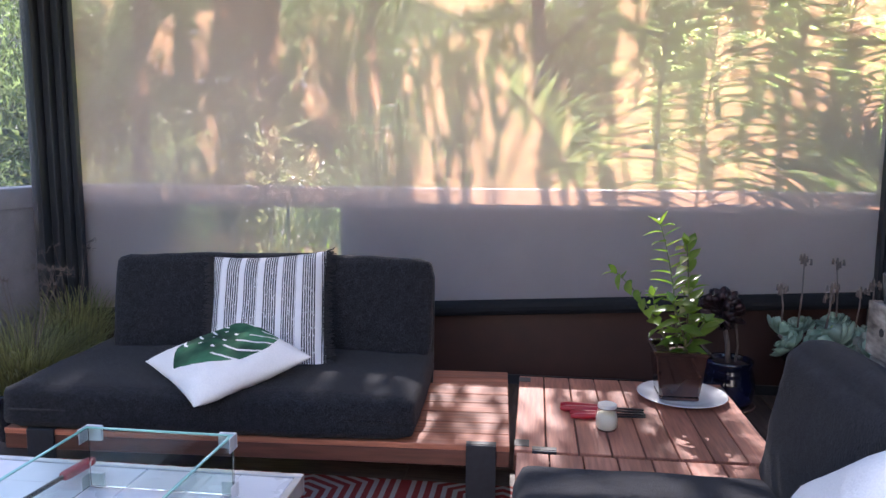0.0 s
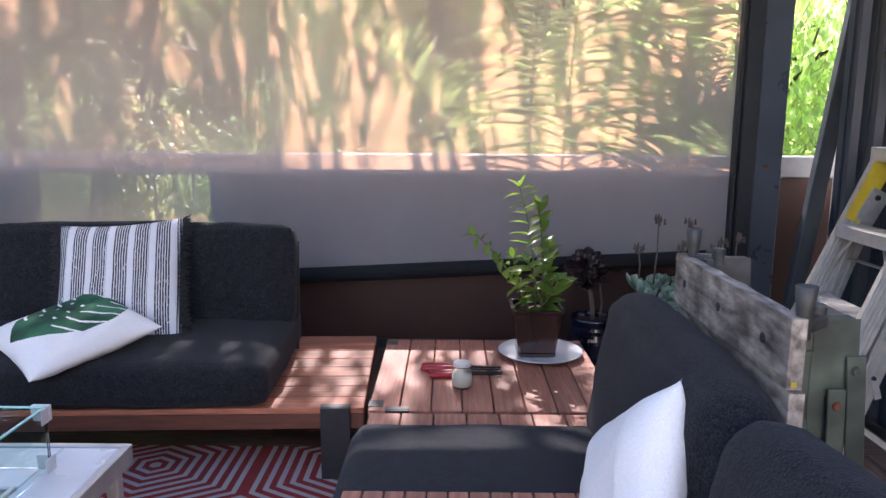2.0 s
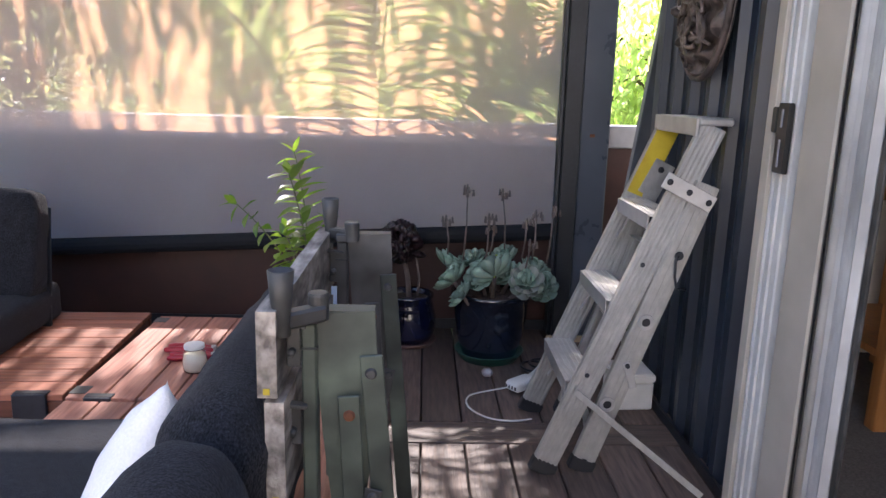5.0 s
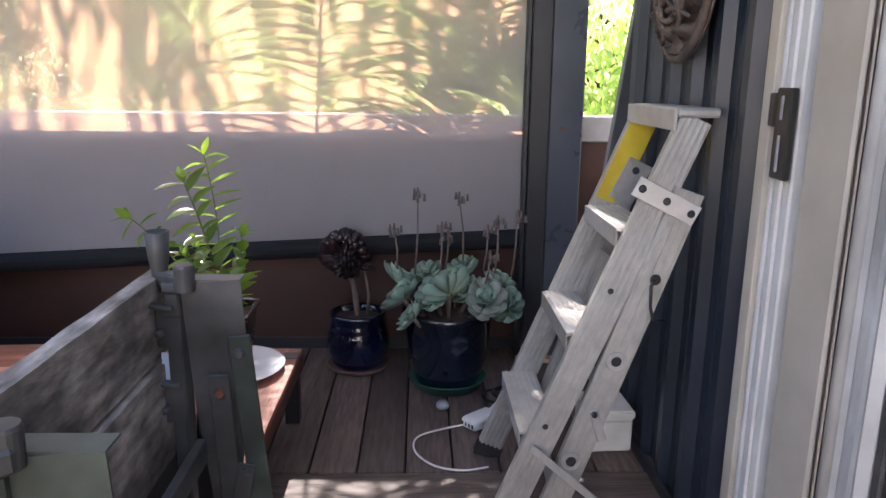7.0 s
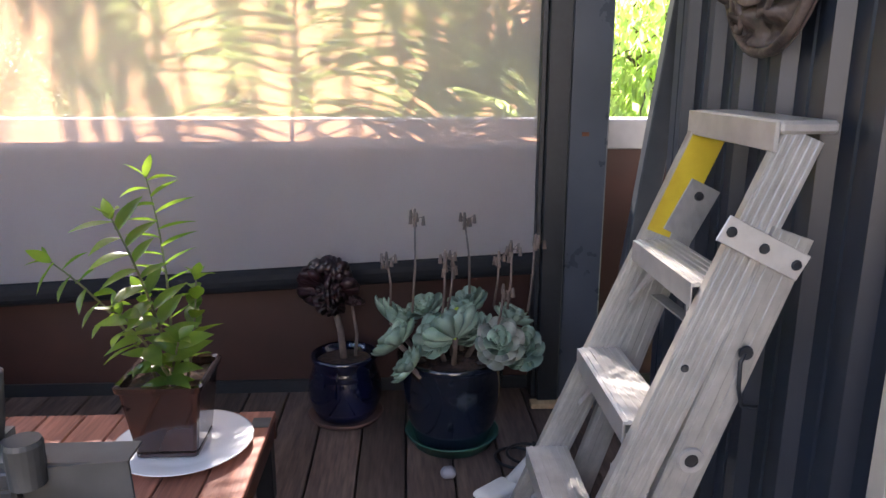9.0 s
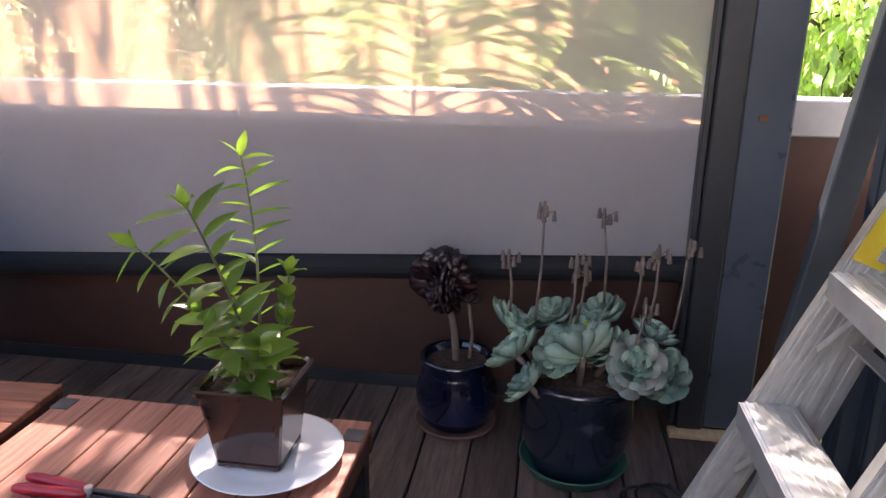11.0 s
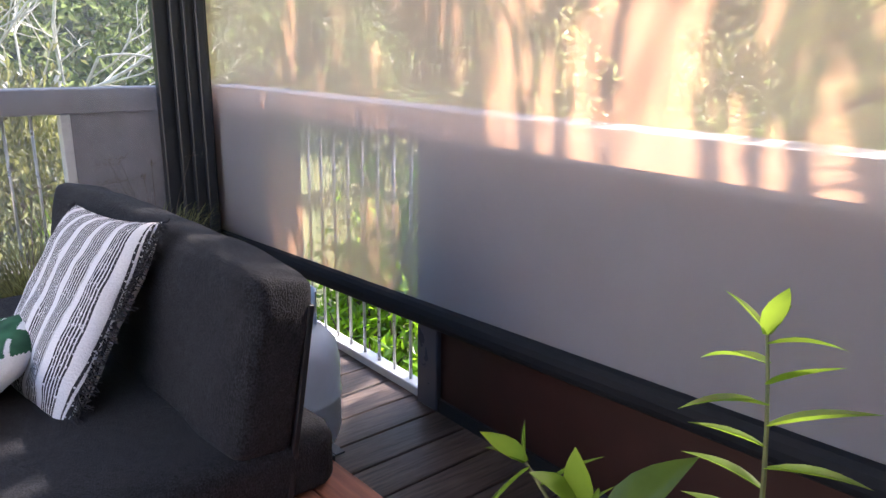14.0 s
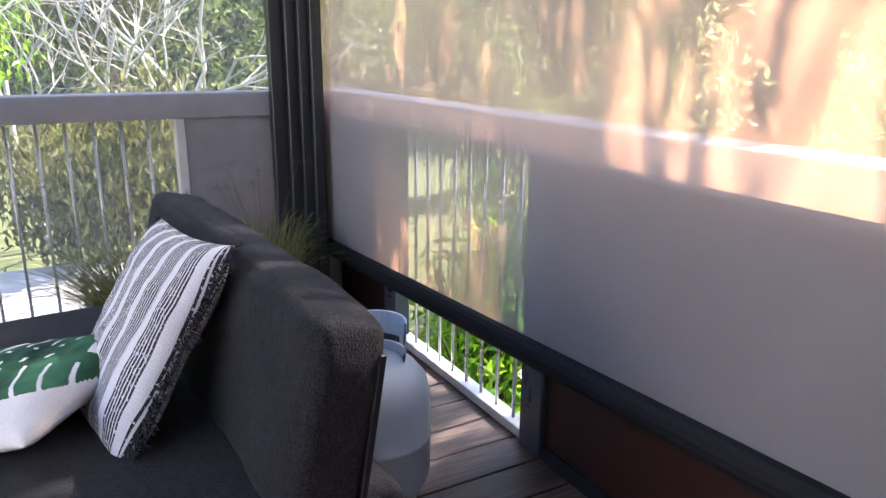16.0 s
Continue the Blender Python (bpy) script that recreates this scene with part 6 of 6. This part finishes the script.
def fringe_bough(m, seed, count, first, span):
    """A slim tree that leans over: a bough with curved twigs from which thick tassels of narrow leaves hang."""
    rr, ng = random.Random(seed), np.random.default_rng(seed)
    t = thing("tasselled_tree", m, "slim tree with long dark tassels of leaves", "tree", "garden trees")
    foot = G - m.translation.z
    part("trunk", tube(bmesh.new(), [(first - 1.0, 1.2, foot), (first - 0.8, 0.9, foot * 0.55), (first - 0.6, 0.4, -0.6), (first, 0.1, 0.2)], 0.13, 0.06, seg=10), BARK, t, smooth=True)
    bough = [Vector((first + span * k / 12, 0.1 + 0.2 * math.sin(k * 1.1 + seed), 0.2 + 0.16 * math.sin(k * 0.9 + seed))) for k in range(13)]
    part("bough", tube(bmesh.new(), bough, 0.06, 0.02, seg=8), BARK, t, smooth=True)
    hang = list(bough)
    for k in range(7):
        q = bough[rr.randint(1, 11)]
        tw = limb_path(rr, q, (rr.choice((-1, 1)) * 0.7, rr.uniform(-0.4, 0.4), rr.uniform(-0.7, 0.5)), rr.uniform(0.6, 1.2), 7, 0.25)
        part("twig", tube(bmesh.new(), tw, 0.022, 0.006, seg=6), BARK, t, smooth=True)
        hang += tw[2:]
    cs = []
    for i in range(count):
        if i % 4:
            s = (i + rr.random()) / (count + 0.01) * 12
            p = bough[int(s)].lerp(bough[int(s) + 1], s % 1.0) + Vector((0, rr.uniform(-0.1, 0.1), 0))
        else:
            p = hang[rr.randrange(len(hang))] + Vector((rr.uniform(-0.15, 0.15), rr.uniform(-0.1, 0.1), 0))
        ln = rr.uniform(0.45, 1.6)
        sway, lean = rr.gauss(0.04, 0.12), rr.gauss(0, 0.1)
        pts = [p]
        for j in range(1, 7):
            q = j / 6
            pts.append(p + Vector((sway * q * q + lean * q + rr.gauss(0, 0.02), rr.gauss(0, 0.03), 0.1 * math.sin(q * 2.6) - ln * q)))
        part("tassel", tube(bmesh.new(), pts, 0.009, 0.003, seg=5), BARK, t, smooth=True)
        fat = rr.uniform(0.01, 0.034)
        for z in ng.uniform(0.05, 1, int(ln * 4600 * fat)):
            f = z * 6
            j = min(int(f), 5)
            o = pts[j].lerp(pts[j + 1], f - j)
            w = fat * (1.2 - z)
            cs.append((o.x + ng.normal() * w, o.y + ng.normal() * w, o.z))
    v, f = leaf_cloud(ng, np.array(cs), 0.12, 0.026, (0.1, 0, -2.0), 0.8)
    ob = new("hanging_foliage", array_mesh("hanging_foliage", v, f, L_DEEP))
    ob.parent = t


# added mostly above the view: the tassels cast the streaks on the blind
fringe_bough(pose(0.1, 5.7, 4.3), 83, 72, -2.1, 3.7)
fringe_bough(pose(-0.6, 6.6, 5.2), 85, 16, -1.6, 3.4)


def palm(m):
    """A young palm: long fronds of narrow leaflets from one crown."""
    t = thing("palm", m, "young green palm with long feathery fronds", "palm", "garden palms")
    rr = random.Random(88)
    part("trunk", tube(bmesh.new(), [(0, 0, 0), (0.02, 0.02, 0.5), (0.0, 0.04, 0.95)], 0.09, 0.05, seg=10), BARK, t, smooth=True)
    FR = [((0, 0, 0.8), (-0.05, 0.05, 2.4), (0.12, 0.15, 4.4), 0.62), ((0.05, 0, 0.9), (0.4, -0.05, 2.4), (0.85, -0.35, 3.2), 0.6), ((0.1, 0.0, 0.9), (0.75, -0.25, 3.0), (0.8, -0.55, 4.2), 0.62),
          ((-0.05, 0.05, 0.9), (-0.35, 0.3, 2.7), (-1.05, 0.35, 3.05), 0.5), ((0.0, 0.1, 0.9), (0.3, 0.5, 2.6), (0.6, 0.9, 3.4), 0.55), ((0.1, 0.1, 0.8), (0.8, 0.25, 1.9), (1.25, 0.25, 2.1), 0.42),
          ((0.0, 0.0, 0.9), (0.5, -0.3, 2.9), (0.95, -0.5, 2.75), 0.5)]
    for a, b, c, ll in FR:
        a, b, c = Vector(a), Vector(b), Vector(c)
        at = lambda s: a.lerp(b, s).lerp(b.lerp(c, s), s)
        fr = part("frond", tube(bmesh.new(), [at(k / 12) for k in range(13)], 0.014, 0.004, seg=6), STEM, t, "long palm frond rib", smooth=True)
        bm = bmesh.new()
        n = 58
        for i in range(n):
            s = 0.22 + 0.78 * i / (n - 1)
            d = (b - a).lerp(c - b, s).normalized()
            side = d.cross(Vector((0, -1, 0.25))).normalized()
            ln = ll * math.sin(math.pi * (0.15 + 0.82 * (s - 0.22) / 0.78)) ** 0.6 * rr.uniform(0.9, 1.08)
            for sg in (-1, 1):
                way = side * sg + d * (rr.uniform(0.05, 0.3) if sg < 0 else rr.uniform(0.3, 0.65)) + Vector((0, rr.uniform(-0.25, 0.1), rr.uniform(-0.05, 0.1)))
                leaf_blade(bm, at(s), way, Vector((0, -0.8, 0.5)), ln, 0.042, rr.uniform(0.15, 0.55), fold=0.3, segs=5)
        lf = part("leaflet_row", bm, L_PALM, fr, "narrow green leaflets", smooth=True)
    return t


palm(pose(0.87, 3.9, G))


def spiky(m, label):
    t = thing("spiky_plant", m, label, "bush", "garden bushes")
    rr = random.Random(9)
    part("trunk", tube(bmesh.new(), [(0, 0, 0), (0, 0, 2.05)], 0.05, 0.04, seg=8), BARK, t, smooth=True)
    bm = bmesh.new()
    for i in range(60):
        a, e = rr.uniform(0, 6.28), rr.uniform(-0.3, 1.3)
        leaf_blade(bm, (0, 0, 2.05), (math.cos(a) * math.cos(e), math.sin(a) * math.cos(e), math.sin(e)), (0, 0, 1), rr.uniform(0.3, 0.45), 0.03, 0.3)
    part("leaves", bm, L_BRIGHT, t, smooth=True)


spiky(pose(0.35, 6.6, G), "spiky bright green plant on a thin trunk")


# bare lichen-covered trees and a small yellow-green tree to the west
def bare_tree(m, seed, h):
    rr = random.Random(seed)
    t = thing("bare_tree", m, "bare pale lichen-covered tree", "tree", "bare trees")
    bm = bmesh.new()

    def grow(p, d, ln, r, depth):
        pts = limb_path(rr, p, d, ln, 5, 0.13, 0.03)
        tube(bm, pts, r, r * 0.6, seg=6 if depth < 2 else 4, caps=False)
        if depth >= 5:
            return
        for _ in range(3 if depth < 2 else 2):
            q = pts[rr.randint(2, 5)]
            nd = (pts[-1] - pts[0]).normalized() + Vector((rr.gauss(0, 0.55), rr.gauss(0, 0.55), rr.gauss(0.1, 0.4)))
            grow(q, nd, ln * rr.uniform(0.55, 0.8), r * 0.58, depth + 1)

    grow(Vector((0, 0, 0)), (rr.gauss(0, 0.1), rr.gauss(0, 0.1), 1), h * 0.4, 0.05, 0)
    part("trunk", bm, PALE_BARK, t, smooth=True)
    return t


for i, (x, y, h) in enumerate(((-8.3, 3.7, 5.4), (-8.8, 2.7, 5.2), (-10.2, 3.4, 6.0), (-9.4, 2.0, 5.4))):
    bare_tree(pose(x, y, G), 100 + i, h)
tree("small_tree", "small yellow-green tree on the lawn", pose(-6.3, 2.55, G), 91, 2.0, 0.07, 1.25, 0.35, 9000, L_GOLD, BARK, 0.1, 0.1, 10)
tree("garden_tree", "leafy bright green tree at the lawn's edge", pose(-10.0, 0.9, G), 92, 5.6, 0.12, 1.6, 0.6, 5200, L_BRIGHT, BARK, 0.14, 0.2, 10)
flax = thing("flax", pose(-4.3, 3.2, G), "tall strappy flax plant by the deck", "bush", "garden bushes")
bm = bmesh.new()
rr = random.Random(19)
for i in range(46):
    a = rr.uniform(0, 6.28)
    leaf_blade(bm, (rr.gauss(0, 0.05), rr.gauss(0, 0.05), 0), (math.cos(a) * 0.3, math.sin(a) * 0.3, 1), (math.cos(a), math.sin(a), 0), rr.uniform(1.2, 2.0), 0.05, 0.12, segs=6)
part("leaves", bm, L_BRIGHT, flax, smooth=True)
trailer = thing("white_trailer", pose(-5.2, 2.0, G), "white flat trailer parked on the lawn", "trailer")
part("deck_sheet", bx(bmesh.new(), -0.8, 0.9, -0.9, 1.0, 0.63, 0.7), RAIL_WHITE, trailer, bevel=0.02)
for x in (-0.6, 0.6):
    for y in (-0.7, 0.8):
        part("leg", bx(bmesh.new(), x - 0.03, x + 0.03, y - 0.03, y + 0.03, 0, 0.629), RAIL_WHITE, trailer)

# bright trees beyond the open end by the post, sunlight put into their leaf colour
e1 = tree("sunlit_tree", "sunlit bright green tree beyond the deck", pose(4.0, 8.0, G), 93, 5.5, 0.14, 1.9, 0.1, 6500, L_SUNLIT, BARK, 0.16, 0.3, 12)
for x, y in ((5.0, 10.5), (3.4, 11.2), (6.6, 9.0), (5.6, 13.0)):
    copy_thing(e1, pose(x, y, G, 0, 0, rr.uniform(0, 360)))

# ---- deck boards ----
deck = thing("floor", None, "dark stained timber deck boards", "floor", kind="structure")
meshes = {}


def board(x0, x1, y0, y1):
    w, d = round(x1 - x0, 4), round(y1 - y0, 4)
    if (w, d) not in meshes:
        meshes[w, d] = mesh_of(bx(bmesh.new(), -w / 2, w / 2, -d / 2, d / 2, -0.03, 0.0), "plank", DECK if d > w else DECK_X, bevel=0.003)
    ob = new("plank", meshes[w, d])
    ob.parent = deck
    ob.location = ((x0 + x1) / 2, (y0 + y1) / 2, 0)


DECK_X = mat("deck_wood_across", (0.16, 0.112, 0.092), (0.065, 0.045, 0.037), 9, 0.6, 0.35, stretch=(0.9, 9, 9), rand=0.3, big=0.35, bigscale=1.2)
x = -2.56
while x < 2.18:
    board(x + 0.003, x + 0.147, 2.222, 3.36)
    board(x + 0.003, x + 0.147, -2.6, 2.052)
    x += 0.15
board(-2.56, -0.301, 2.058, 2.216)
board(-0.299, 2.12, 2.058, 2.216)
# one black sheet below the planks gives the gaps their shade
part("gap_shade_sheet", bx(bmesh.new(), -2.55, 2.2, -2.6, 3.35, -0.12, -0.04), RUBBER, deck, "dark gap under the boards")
